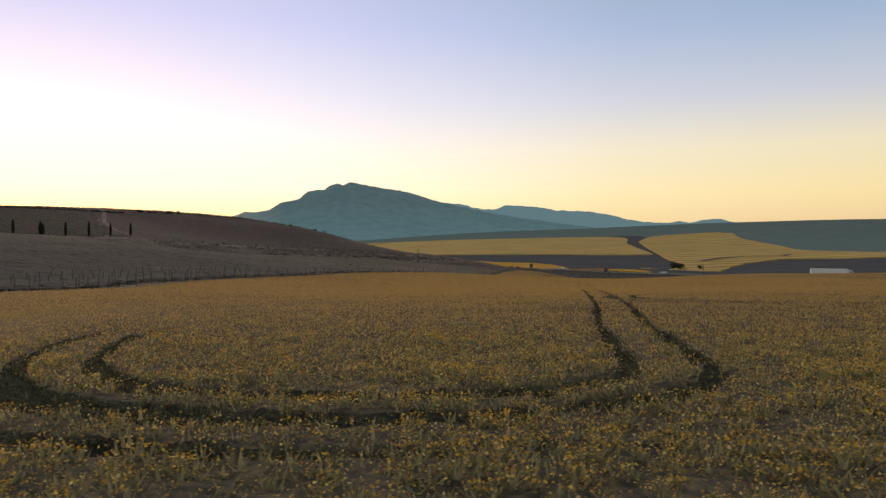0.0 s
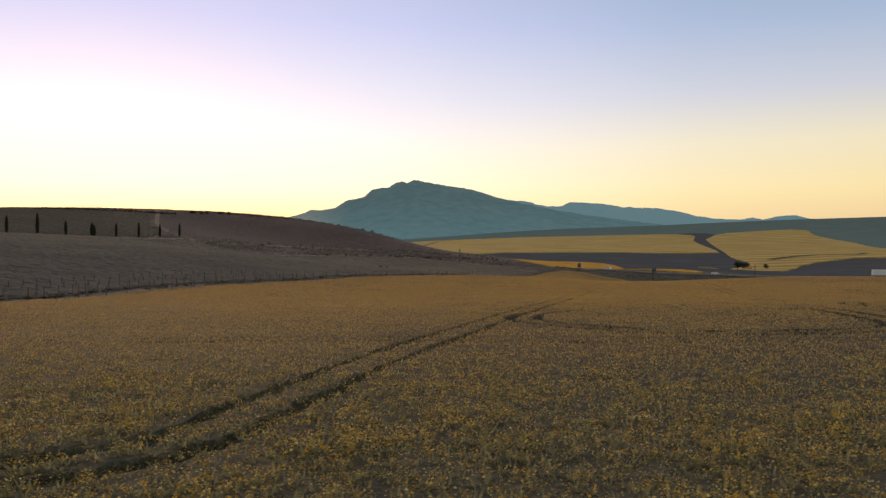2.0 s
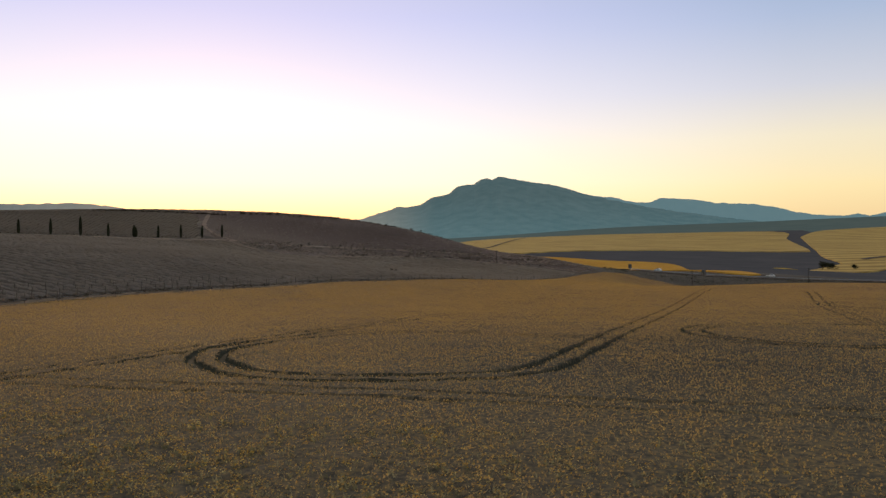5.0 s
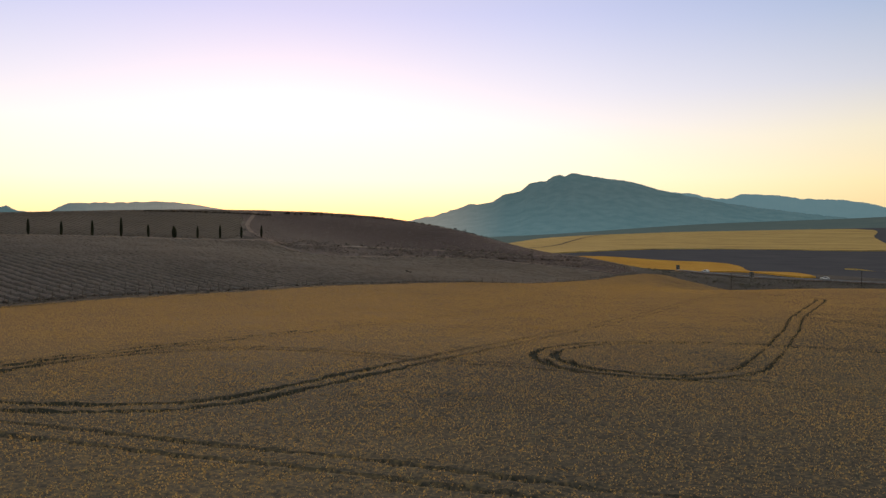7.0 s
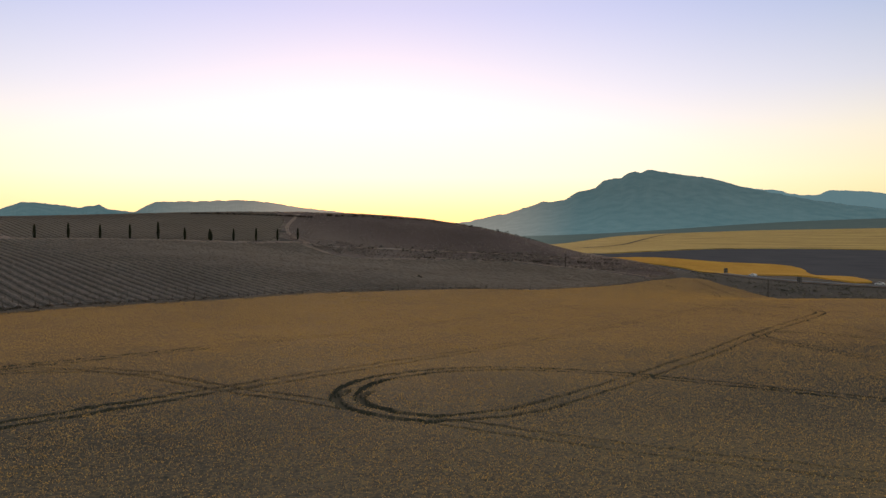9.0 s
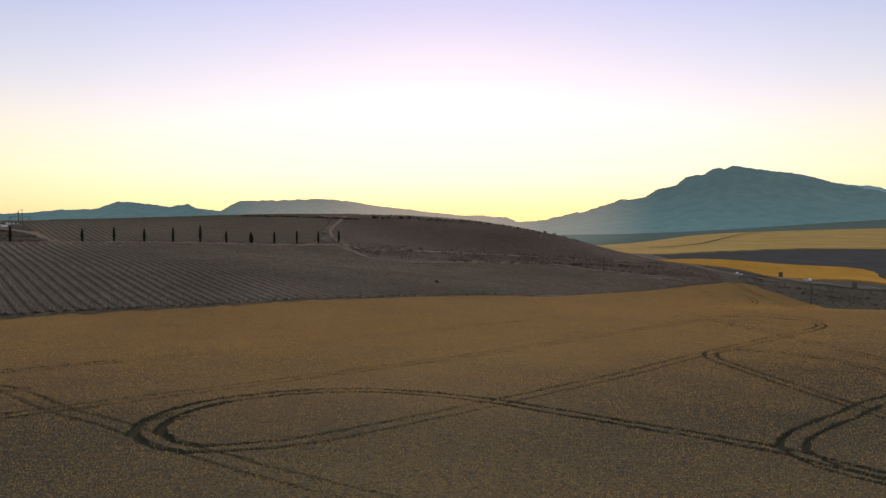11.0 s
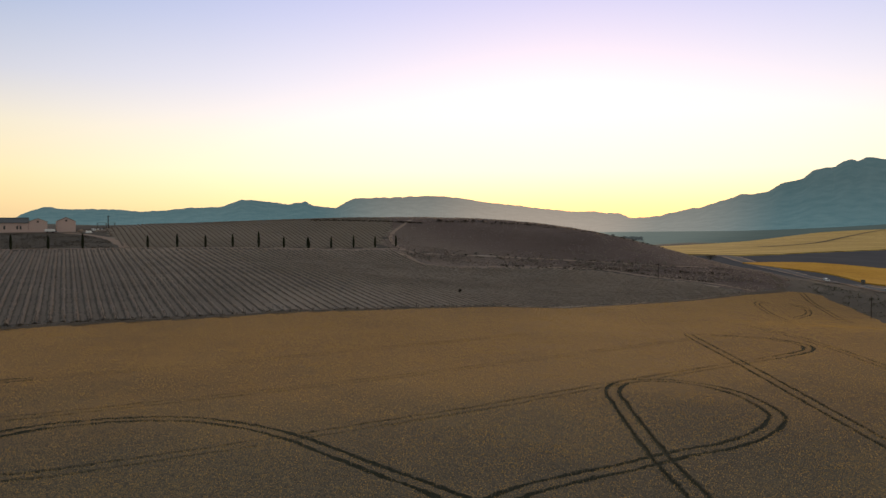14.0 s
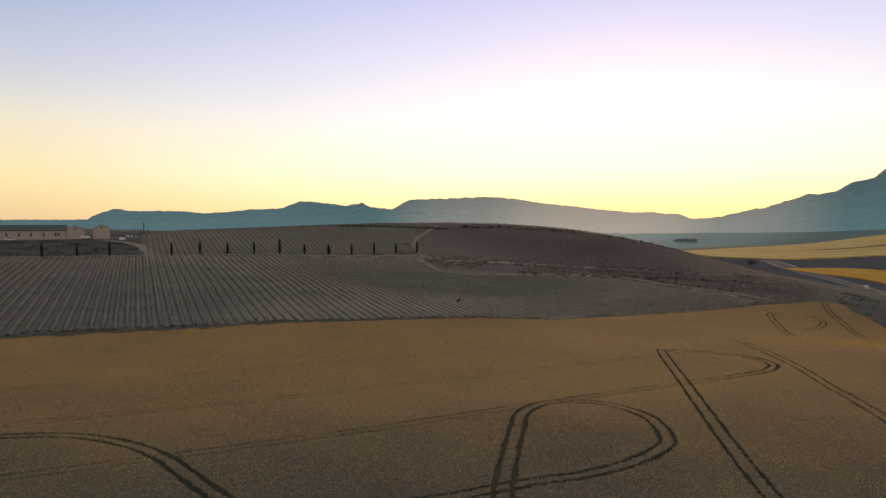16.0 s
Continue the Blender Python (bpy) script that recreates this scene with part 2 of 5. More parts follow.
# valley floor and meadow glow faintly, the haze put into the material
HAZY_VALLEY = distance_surface("hazy_valley_floor", [(0.3, (0.04, 0.038, 0.038)), (0.7, (0.072, 0.067, 0.064))], (0.021, 0.022, 0.026), 0.006)
HAZY_MEADOW = distance_surface("hazy_meadow", [(0.3, (0.055, 0.066, 0.056)), (0.7, (0.09, 0.10, 0.078))], (0.027, 0.041, 0.043), 0.004, 1.0, (0.125, 0.145, 0.132))
SOIL = surface("field_floor", [(0.3, (0.04, 0.038, 0.02)), (0.7, (0.10, 0.085, 0.035))], 1.0, fine=6, patch=0.08)
# pressed stalks, with the shade between the standing stems put into the colour
SHADED_RUT = surface("shaded_pressed_stalks", [(0.3, (0.033, 0.036, 0.028)), (0.7, (0.082, 0.080, 0.058))], 1.0, fine=8)
LEAF_DARK = surface("shaded_leaves", [(0.2, (0.06, 0.065, 0.042)), (0.8, (0.16, 0.158, 0.098))], 1.0, island=0.6, relief=0, through=0.35)
STALK = surface("crop_stalks", [(0.2, (0.162, 0.157, 0.0918)), (0.5, (0.281, 0.259, 0.151)), (0.8, (0.421, 0.373, 0.2))], 1.0, island=0.5, relief=0, through=0.5)
FLOWER = surface("crop_flowers", [(0.2, (0.50, 0.28, 0.045)), (0.45, (0.67, 0.41, 0.055)), (0.65, (0.77, 0.55, 0.11)), (0.85, (0.79, 0.66, 0.29))], 1.0, island=0.75, relief=0, through=0.55)
# paler and more orange north-westward: brightness of low grazing views put into the colour
CANOPY = surface("crop_canopy", [(0.34, (0.053, 0.052, 0.046)), (0.45, (0.088, 0.082, 0.065)), (0.54, (0.142, 0.119, 0.079)), (0.64, (0.24, 0.178, 0.088))], 1.0, fine=5.0, patch=0.025, spread=0.3, relief=0.45, detail=9.0, other=(-15, 115, [(0.32, (0.160, 0.108, 0.067)), (0.45, (0.234, 0.154, 0.082)), (0.54, (0.292, 0.186, 0.089)), (0.64, (0.385, 0.238, 0.093))], 1.1))
BLOOM = surface("crop_bloom", [(0.2, (0.37, 0.243, 0.098)), (0.5, (0.50, 0.33, 0.12)), (0.8, (0.64, 0.435, 0.15))], 1.0, island=0.6, relief=0, through=0.55)
# far crop, its colour paled for the haze over it
FAR_CROP = surface("far_crop", [(0.25, (0.30, 0.208, 0.078)), (0.5, (0.50, 0.345, 0.115)), (0.75, (0.64, 0.46, 0.16))], 0.02, fine=5, patch=0.5, spread=0.5, relief=0, bands=(84, 60.0, 0.32))
ROAD_CROP = surface("orange_crop", [(0.25, (0.42, 0.206, 0.04)), (0.5, (0.58, 0.309, 0.048)), (0.75, (0.66, 0.391, 0.08))], 0.1, fine=5, patch=0.5, spread=0.5, relief=0)
# vines paler further on too, the same glare put into the wood colour
VINE = surface("vine_wood", [(0.3, (0.205, 0.174, 0.152)), (0.5, (0.305, 0.26, 0.228)), (0.7, (0.41, 0.35, 0.308))], 1.0, relief=0.15, fine=4, through=0.45, other=(120, 260, [(0.3, (0.26, 0.214, 0.176)), (0.5, (0.38, 0.316, 0.26)), (0.7, (0.50, 0.42, 0.345))]))
POST = surface("weathered_post", [(0.3, (0.10, 0.085, 0.07)), (0.7, (0.20, 0.17, 0.145))], 1.0)
LANE = surface("pale_lane", [(0.3, (0.237, 0.181, 0.144)), (0.7, (0.362, 0.281, 0.231))], 0.5)
WORN_LANE = surface("worn_headland", [(0.3, (0.07, 0.058, 0.045)), (0.7, (0.125, 0.102, 0.08))], 0.5)
ASPHALT = surface("worn_asphalt", [(0.3, (0.10, 0.10, 0.105)), (0.7, (0.16, 0.16, 0.165))], 1.0)
LEAF = surface("cypress_leaf", [(0.2, (0.014, 0.018, 0.012)), (0.6, (0.034, 0.038, 0.022)), (0.9, (0.06, 0.06, 0.036))], 1.0, island=0.5, relief=0)
BARK = surface("bark", [(0.3, (0.05, 0.04, 0.03)), (0.7, (0.11, 0.085, 0.065))], 4.0)
SHRUB = surface("shrub", [(0.15, (0.14, 0.113, 0.096)), (0.5, (0.30, 0.248, 0.213)), (0.85, (0.48, 0.41, 0.358))], 1.0, island=0.8, relief=0, through=0.5)
DARK_SHRUB = surface("dark_shrub", [(0.2, (0.03, 0.026, 0.02)), (0.8, (0.09, 0.075, 0.06))], 1.0, island=0.7, relief=0, through=0.2)
# far leaves and rock glow with the haze in front of them
HAZY_LEAF = distance_surface("hazy_tree_leaf", [(0.3, (0.02, 0.022, 0.02)), (0.7, (0.04, 0.042, 0.036))], (0.040, 0.047, 0.048), 0.5)
HAZY_ROCK = distance_surface("hazy_rock", [(0.3, (0.075, 0.08, 0.075)), (0.5, (0.11, 0.115, 0.105)), (0.7, (0.15, 0.155, 0.14))], (0.037, 0.088, 0.102), 0.004, 1.0, (0.285, 0.238, 0.195))
HAZY_FAR_ROCK = distance_surface("hazy_far_rock", [(0.3, (0.06, 0.08, 0.085)), (0.7, (0.09, 0.11, 0.11))], (0.088, 0.158, 0.178), 0.003)


# ---- mesh helpers ----
def mesh_object(name, verts, faces, materials, slots=None, parent=None, shade=True):
    me = bpy.data.meshes.new(name)
    verts, faces = np.asarray(verts, np.float32), np.asarray(faces, np.int32)
    n, k = faces.shape
    me.vertices.add(len(verts))
    me.vertices.foreach_set("co", verts.ravel())
    me.loops.add(n * k)
    me.loops.foreach_set("vertex_index", faces.ravel())
    me.polygons.add(n)
    me.polygons.foreach_set("loop_start", np.arange(0, n * k, k, dtype=np.int32))
    me.polygons.foreach_set("loop_total", np.full(n, k, np.int32))
    for m in materials:
        me.materials.append(m)
    if slots is not None:
        me.polygons.foreach_set("material_index", np.asarray(slots, np.int32))
    me.polygons.foreach_set("use_smooth", np.full(n, shade, bool))
    me.update(calc_edges=True)
    ob = new(name, me)
    ob.parent = parent
    return ob


def part(name, bm, material, parent=None, label=""):
    me = bpy.data.meshes.new(name)
    bm.to_mesh(me)
    bm.free()
    me.materials.append(material)
    ob = new(name, me)
    ob.parent = parent
    return tagged(ob, label)


def inside(x, y, outline):
    hit = np.zeros(np.shape(x), bool)
    for (ax, ay), (bx, by) in zip(outline, outline[1:] + outline[:1]):
        if ay != by:
            hit ^= ((ay > y) != (by > y)) & (x < (bx - ax) * (y - ay) / (by - ay) + ax)
    return hit


def along(points, step, closed=False):
    """A smooth line through plan points, at even steps."""
    p = np.array(points, float)
    p = np.vstack([2 * p[0] - p[1], p, 2 * p[-1] - p[-2]])
    out = []
    for a, b, c, d in zip(p, p[1:], p[2:], p[3:]):
        t = np.linspace(0, 1, 24, endpoint=False)[:, None]
        out.append(0.5 * (2 * b + (c - a) * t + (2 * a - 5 * b + 4 * c - d) * t**2 + (3 * b - a - 3 * c + d) * t**3))
    out = np.vstack([*out, p[-2:-1]])
    far = np.r_[0, np.cumsum(np.hypot(*np.diff(out, axis=0).T))]
    s = np.arange(0, far[-1], step)
    return np.c_[np.interp(s, far, out[:, 0]), np.interp(s, far, out[:, 1])]


def sideways(line):
    d = np.gradient(line, axis=0)
    d /= np.linalg.norm(d, axis=1)[:, None] + 1e-9
    return np.c_[-d[:, 1], d[:, 0]]


def strip(name, line, half, lift, material, crown=0.0, wobble=0.0):
    """A ribbon laid on the land along a plan line."""
    side = sideways(line)
    rng = np.random.default_rng(len(line))
    cols = np.array([-1, -0.5, 0, 0.5, 1.0])
    width = np.asarray(half) * (1 + wobble * rng.uniform(-1, 1, len(line)))
    xy = line[:, None, :] + side[:, None, :] * (cols[None, :, None] * width[:, None, None])
    z = land(xy[..., 0], xy[..., 1]) + lift + crown * (1 - cols**2)
    v = np.concatenate([xy, z[..., None]], -1).reshape(-1, 3)
    i = np.arange(len(line) - 1)[:, None] * 5 + np.arange(4)[None, :]
    f = np.stack([i, i + 1, i + 6, i + 5], -1).reshape(-1, 4)
    return mesh_object(name, v, f, [material])


# ---- ground ----
FIELD = [(-62, -60), (-48, 20), (-36.6, 58), (-31.8, 75.2), (-32.6, 89.5), (-32.3, 101.9), (-30, 117.3), (-27.2, 129), (-23.3, 142.3), (-19.3, 165.4), (-12.6, 182.7), (-6.6, 201.5), (0.3, 222.5), (12.5, 243.9), (17.7, 286.4), (26.1, 339.6), (30.6, 365.5), (36.1, 380.8), (40, 394.8), (47.1, 401.2), (52.6, 397.4), (58, 386.1), (67.7, 374.2), (81.2, 348.4), (83.2, 338.2), (100.7, 308.4), (150, 275.1), (240, 230), (300, 120), (300, -60)]
VINEYARD = [(-42.7, 58), (-37.7, 75.1), (-38.6, 89.5), (-38.3, 102.1), (-36, 118.2), (-32, 130.9), (-28.3, 144.4), (-24.4, 166.4), (-16.7, 184.7), (-10.6, 203.5), (-3.7, 224.5), (8.5, 245.9), (13.7, 287.4), (21.4, 330.7), (25.5, 355.7), (27.5, 372), (6, 380), (-18, 375), (-36, 376), (-50, 371), (-68, 355), (-84, 337), (-92, 324), (-104, 316), (-120, 325), (-137, 332), (-140, 322), (-196, 160), (-230, 60)]
HIGH_VINES = [(-150, 337), (-146, 323), (-184, 212), (-216, 224), (-262, 244), (-330, 330), (-250, 395), (-196, 392), (-172, 372), (-163, 355)]
SCRUB = [(-196, 392), (-250, 395), (-330, 330), (-400, 420), (-250, 560), (-60, 600), (0, 500), (30, 440), (36, 408), (29, 377), (6, 384), (-18, 380), (-37, 381), (-51, 376), (-70, 360), (-86, 341), (-94, 327), (-104, 319), (-122, 328), (-140, 332), (-149, 337), (-163, 355), (-172, 372)]


def axis_steps(low, high, step, start, end, grow=1.09):
    mid = list(np.arange(low, high + 0.1, step))
    up, s = [], step
    while (up[-1] if up else high) < end:
        s *= grow
        up.append((up[-1] if up else high) + s)
    down, s = [], step
    while (down[-1] if down else low) > start:
        s *= grow
        down.append((down[-1] if down else low) - s)
    return np.array(down[::-1] + mid + up)


def make_ground():
    xs, ys = axis_steps(-420, 320, 5, -4700, 4700), axis_steps(-60, 720, 5, -900, 4800)
    gx, gy = np.meshgrid(xs, ys)
    gz = land(gx, gy) - 0.02
    v = np.stack([gx, gy, gz], -1).reshape(-1, 3)
    w = len(xs)
    i = (np.arange(len(ys) - 1)[:, None] * w + np.arange(w - 1)[None, :]).ravel()
    f = np.stack([i, i + 1, i + w + 1, i + w], -1)
    cx, cy = v[f, 0].mean(1), v[f, 1].mean(1)
    slot = np.zeros(len(f), int)
    slot[inside(cx, cy, VINEYARD) | inside(cx, cy, HIGH_VINES)] = 1
    slot[inside(cx, cy, SCRUB)] = 2
    slot[inside(cx, cy, HIGH_VINES)] = 5
    # far ground, and the strip behind the sheds, take the hazy meadow
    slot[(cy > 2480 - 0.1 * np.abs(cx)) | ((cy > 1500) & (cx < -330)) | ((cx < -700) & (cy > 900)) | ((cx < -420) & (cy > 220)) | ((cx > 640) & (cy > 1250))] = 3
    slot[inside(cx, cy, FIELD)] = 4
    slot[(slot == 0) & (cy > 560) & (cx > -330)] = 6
    ob = mesh_object("ground", v, f, [EARTH, VINE_EARTH, SCRUB_EARTH, HAZY_MEADOW, SOIL, GRASS_EARTH, HAZY_VALLEY], slot)
    tagged(ob, "rolling brown farmland falling to a valley at dusk", "ground", kind="structure")


make_ground()


# ---- mountains ----
def make_range(name, outline, far, material, depth, seed, label, foot=-40.0):
    """A ridge round the horizon: heading to the left and height of its crest."""
    outline = sorted(outline)
    az = np.arange(outline[0][0], outline[-1][0], 0.06)
    crest = np.interp(az, [a for a, _ in outline], [h for _, h in outline])
    kernel = np.array([1, 2, 1]) / 4
    crest = np.convolve(np.pad(crest, 1, "edge"), kernel, "valid")
    crest = crest + [4.0 * noise.fractal(Vector((a * 1.9, seed, 0)), 0.6, 2.1, 6) for a in az]
    rows = 26
    v = []
    for r in range(rows + 4):
        s = r / (rows - 1)
        dist = far - depth * (1 - s) if s <= 1 else far + (r - rows + 1) * 25
        for a, h in zip(az, crest):
            x, y = -math.sin(radians(a)) * dist, math.cos(radians(a)) * dist
            n = noise.fractal(Vector((x / 420, y / 420, seed)), 0.9, 2.0, 6)
            spur = noise.fractal(Vector((a * 0.8, s * 1.1, seed + 3)), 0.8, 2.0, 5)
            gully = abs(noise.noise(Vector((a * 0.55 + 0.3 * n, s * 0.6, seed + 9))))
            if s <= 1:
                rise = s**1.6
                z = foot + (h - foot) * rise + (1 - s) * s * (spur * 18 - gully * 20) + (s**6) * n * 3
            else:
                z = h - (r - rows + 1) * 40
            v.append((x, y, z))
    w = len(az)
    i = (np.arange(rows + 3)[:, None] * w + np.arange(w - 1)[None, :]).ravel()
    f = np.stack([i, i + w, i + w + 1, i + 1], -1)
    tagged(mesh_object(name, v, f, [material]), label, "mountain", kind="structure")


PEAK_RANGE = [(27, 30), (20.7, 54), (19.4, 73), (18.1, 99), (17.6, 99), (16.9, 118), (15.4, 153), (14.7, 175), (14.1, 168), (13.0, 183), (12.2, 222), (11.6, 231), (10.8, 246), (10.2, 287), (9.5, 299), (8.9, 302), (8.4, 329), (7.9, 338), (7.5, 328), (6.97, 346), (5.8, 328), (4.5, 309), (2.9, 292), (1.8, 269), (0.9, 247), (-0.1, 224), (-2.1, 191), (-3.8, 164), (-5.9, 138), (-8.5, 111), (-11.8, 77), (-14, -24)]
WEST_RANGE = [(85, 35), (72.2, 51), (66.9, 51), (66.2, 83), (65.3, 109), (64.7, 113), (64.2, 103), (61.0, 104), (59.0, 91), (57.4, 95), (55.8, 112), (53.3, 120), (52.4, 151), (51.9, 165), (50.3, 155), (48.5, 134), (47.9, 145), (47.2, 151), (46.6, 127), (44.9, 113), (43.9, 160), (43.5, 172), (41.0, 179), (38.0, 188), (36.8, 187), (35.0, 172), (33.2, 147), (31.6, 133), (29.5, 111), (26.8, 89), (25.4, 91), (24.2, 81), (23.4, 80), (22.6, 53), (21.9, 43), (19, 20)]
FAR_RANGE = [(1.8, 279), (-0.8, 246), (-1.3, 246), (-2.1, 231), (-3.1, 209), (-4.2, 212), (-4.9, 237), (-5.7, 233), (-7.4, 221), (-8.7, 199), (-11.0, 193), (-12.7, 170), (-13.9, 141), (-15.5, 119), (-16.8, 114), (-17.7, 126), (-18.3, 112), (-18.8, 121), (-19.7, 136), (-20.5, 135), (-21.2, 118), (-22.5, 107), (-40, 60)]
make_range("mountain", PEAK_RANGE, 4300, HAZY_ROCK, 1300, 3.0, "broad hazy blue-green mountain with a craggy top at dusk")
make_range("mountain_range", WEST_RANGE, 4600, HAZY_ROCK, 1300, 5.0, "low hazy blue-grey mountain range at dusk")
make_range("far_mountain_range", FAR_RANGE, 4800, HAZY_FAR_ROCK, 400, 7.0, "pale hazy mountain ridge beyond the valley")


# ---- far fields, lanes and road ----
def draped(name, outline, step, lift, material, label, kind="structure", category="field"):
    ax, ay = [p[0] for p in outline], [p[1] for p in outline]
    bm = bmesh.new()
    ring = along(outline + outline[:1], step)
    face = bm.faces.new([bm.verts.new((x, y, 0)) for x, y in ring])
    bmesh.ops.triangulate(bm, faces=[face])
    for _ in range(2):
        bmesh.ops.subdivide_edges(bm, edges=[e for e in bm.edges if e.calc_length() > 1.6 * step], cuts=1)
        bmesh.ops.triangulate(bm, faces=bm.faces[:])
    co = np.array([v.co[:2] for v in bm.verts])
    for v, z in zip(bm.verts, land(co[:, 0], co[:, 1]) + lift):
        v.co.z = z
    edge = bmesh.ops.extrude_edge_only(bm, edges=[e for e in bm.edges if e.is_boundary])
    for g in edge["geom"]:
        if isinstance(g, bmesh.types.BMVert):
            g.co.z -= lift + 1.0
    ob = part(name, bm, material)
    return tagged(ob, label, category, kind=kind)


draped("far_field", [(-375, 1090), (-345, 1600), (-335, 2400), (-6, 2430), (210, 2380), (543, 2330), (488, 1967), (418, 1502), (370, 1400), (192, 1480), (0, 1450), (-110, 1240), (-190, 1010)], 60, 1.5, FAR_CROP, "broad pale yellow crop field across the valley")
draped("far_field", [(543, 2067), (640, 2300), (754, 2387), (917, 2400), (867, 2170), (822, 1843), (745, 1528), (801, 1348), (900, 1250), (669, 1126), (536, 1147), (463, 1098), (401, 1024), (345, 920), (290, 850), (242, 780), (183, 700), (235, 830), (285, 945), (330, 1030), (352, 1077), (367, 1222), (432, 1512), (490, 1800)], 60, 1.5, FAR_CROP, "sloping pale yellow crop field below the ridge")
draped("far_field", [(-50, 634), (-31, 621), (5, 617), (25, 602), (47, 566), (72, 530), (97, 485), (110, 455), (122, 442), (126, 470), (106, 600), (103, 640), (87, 664), (46, 659), (8, 664), (-26, 654)], 15, 0.8, ROAD_CROP, "orange-yellow crop field beyond the road")

ROAD_LINE = [(-120, 770), (-78, 690), (-42, 634), (-8, 597), (16, 568), (37, 528), (54, 478), (70, 448), (97, 433), (130, 428), (180, 412), (260, 388), (420, 350)]
tagged(strip("road", along(ROAD_LINE, 3), 4.2, 0.5, ASPHALT, crown=0.1), "grey two-lane tarred country road on a low bank", "road", kind="structure")
tagged(strip("road_shoulder", along(ROAD_LINE, 3), 6.8, 0.35, LANE, wobble=0.15), "pale gravel shoulder along the country road", "road shoulder", kind="structure")
LANES = []
LANES.append(([(-230, 1330), (-210, 1440), (-196, 1610), (-205, 1926), (-205, 2242), (-190, 2400)], 3.2, "dark field track across the far yellow crop"))
LANES.append(([(395, 1135), (430, 1180), (500, 1240), (560, 1235), (600, 1290)], 5.0, "dark strip inside the sloping yellow field"))
LANES.append(([(-133, 333), (-122, 327), (-112, 321), (-104, 317.5), (-93, 325), (-85, 340), (-69, 359), (-50, 375), (-37, 380), (-19, 379), (5, 384), (18, 384), (31, 381)], 1.4, "pale dirt lane round the upper edge of the vineyard"))
LANES.append(([(-131, 337), (-124, 337), (-114, 349), (-98, 364), (-82, 375), (-63, 388), (-45, 401), (-33, 409), (-22, 418), (-8, 432)], 1.3, "pale dirt lane across the scrub hillside"))
LANES.append(([(-131, 336), (-148, 344), (-161, 358), (-171, 379), (-180, 398)], 1.1, "pale dirt track climbing the hill"))
LANES.append(([(-131, 336), (-138, 333), (-144, 318), (-180, 214), (-200, 160), (-225, 90)], 1.3, "pale dirt lane along the cypress trees"))
LANES.append(([(-183, 212), (-195, 216), (-215, 222), (-235, 222), (-248, 216)], 2.2, "pale dirt drive up to the sheds"))
LANES.append(([(-50, 20), (-39.7, 58), (-34.8, 75.2), (-35.6, 89.5), (-35.3, 101.9), (-33, 118.3), (-29.7, 130), (-25.8, 143.3), (-21.8, 165.9), (-14.6, 183.7), (-8.6, 202.5), (-1.7, 223.5), (10.5, 244.9), (15.7, 287.4), (24.1, 337.6), (28.1, 366.5), (32.8, 381.9), (36, 396.9), (24, 436), (10, 462)], 1.8, "worn dirt headland lane between crop and vineyard"))
for points, half, label in LANES:
    tagged(strip("dirt_lane", along(points, 2.5 if half < 4 else 12.0), half, 2.2 if "dark" in label else 0.12, HAZY_VALLEY if "dark" in label else WORN_LANE if "headland" in label else LANE, wobble=0.25), label, "lane", kind="structure")


# ---- wheel tracks in the crop (pairs of ruts) ----
TRACKS = []
# loop near the start and its tramline
TRACKS.append(([(-11.2, 28), (-11, 23.8), (-9.7, 18.7), (-7.8, 15.5), (-5.7, 14.0), (-3.5, 13.3), (-1, 12.9), (1.5, 13.1), (3.2, 13.9), (4.6, 15.2), (5.3, 17), (5.8, 20.2), (7.1, 29), (9.5, 41), (10.9, 49), (12.4, 57.5), (18, 90), (30, 160), (36, 190)], 0.17))
TRACKS.append(([(-9, 12.8), (-5.7, 11.5), (-2.3, 10.7), (1.2, 10.9), (4, 11.0), (9, 11.3)], 0.16))
# second loop
TRACKS.append(([(28, 69.4), (23, 68.7), (18.6, 66), (15.5, 62), (13.9, 58), (13.2, 53.8), (13.4, 50.2), (14.6, 47.2), (17.0, 43.8), (20.1, 41.2), (23.3, 40.3), (28.8, 41.1), (31.5, 42.2), (33.5, 43.6), (35.3, 46.8), (37, 56), (38.9, 67.6), (41.8, 84), (50.1, 130), (61, 188), (68.5, 226)], 0.33))
TRACKS.append(([(-6, 35.6), (0, 36.3), (10.7, 36.7), (18.5, 36.4), (26.5, 36.6), (33.5, 36.3), (41, 35.9), (47.3, 35.8), (53, 35.2), (59.5, 35), (70, 35.6)], 0.19))
# third loop, its crossing and tail
TRACKS.append(([(10, 66), (18, 68.7), (28, 68.6), (38.9, 66), (47.3, 64.9), (53, 63.6), (60, 62.5), (67, 61.7), (76, 61.4), (83, 61.8), (100, 61.5)], 0.24))
TRACKS.append(([(54, 63.2), (50.5, 65.2), (47.6, 69.5), (46.4, 76.8), (48.9, 84.3), (52.7, 88.5), (58, 90.7), (63.2, 91.5), (68.8, 91.2), (74.4, 90.3), (80.3, 89.4), (85, 88.9), (91, 87.8), (100, 84)], 0.28))
TRACKS.append(([(48.2, 70.5), (49.2, 67), (52, 64.2), (55, 62.9), (57.8, 63.4), (60.3, 66), (62.3, 70), (63.9, 77), (66.6, 90.8), (68.8, 103.8), (70.8, 114), (73, 128), (75.5, 142.7), (79.8, 162.2), (84.4, 182), (87.4, 196), (88.5, 205), (86.5, 213), (80, 219.5), (73, 220.8), (67, 219)], 0.28))
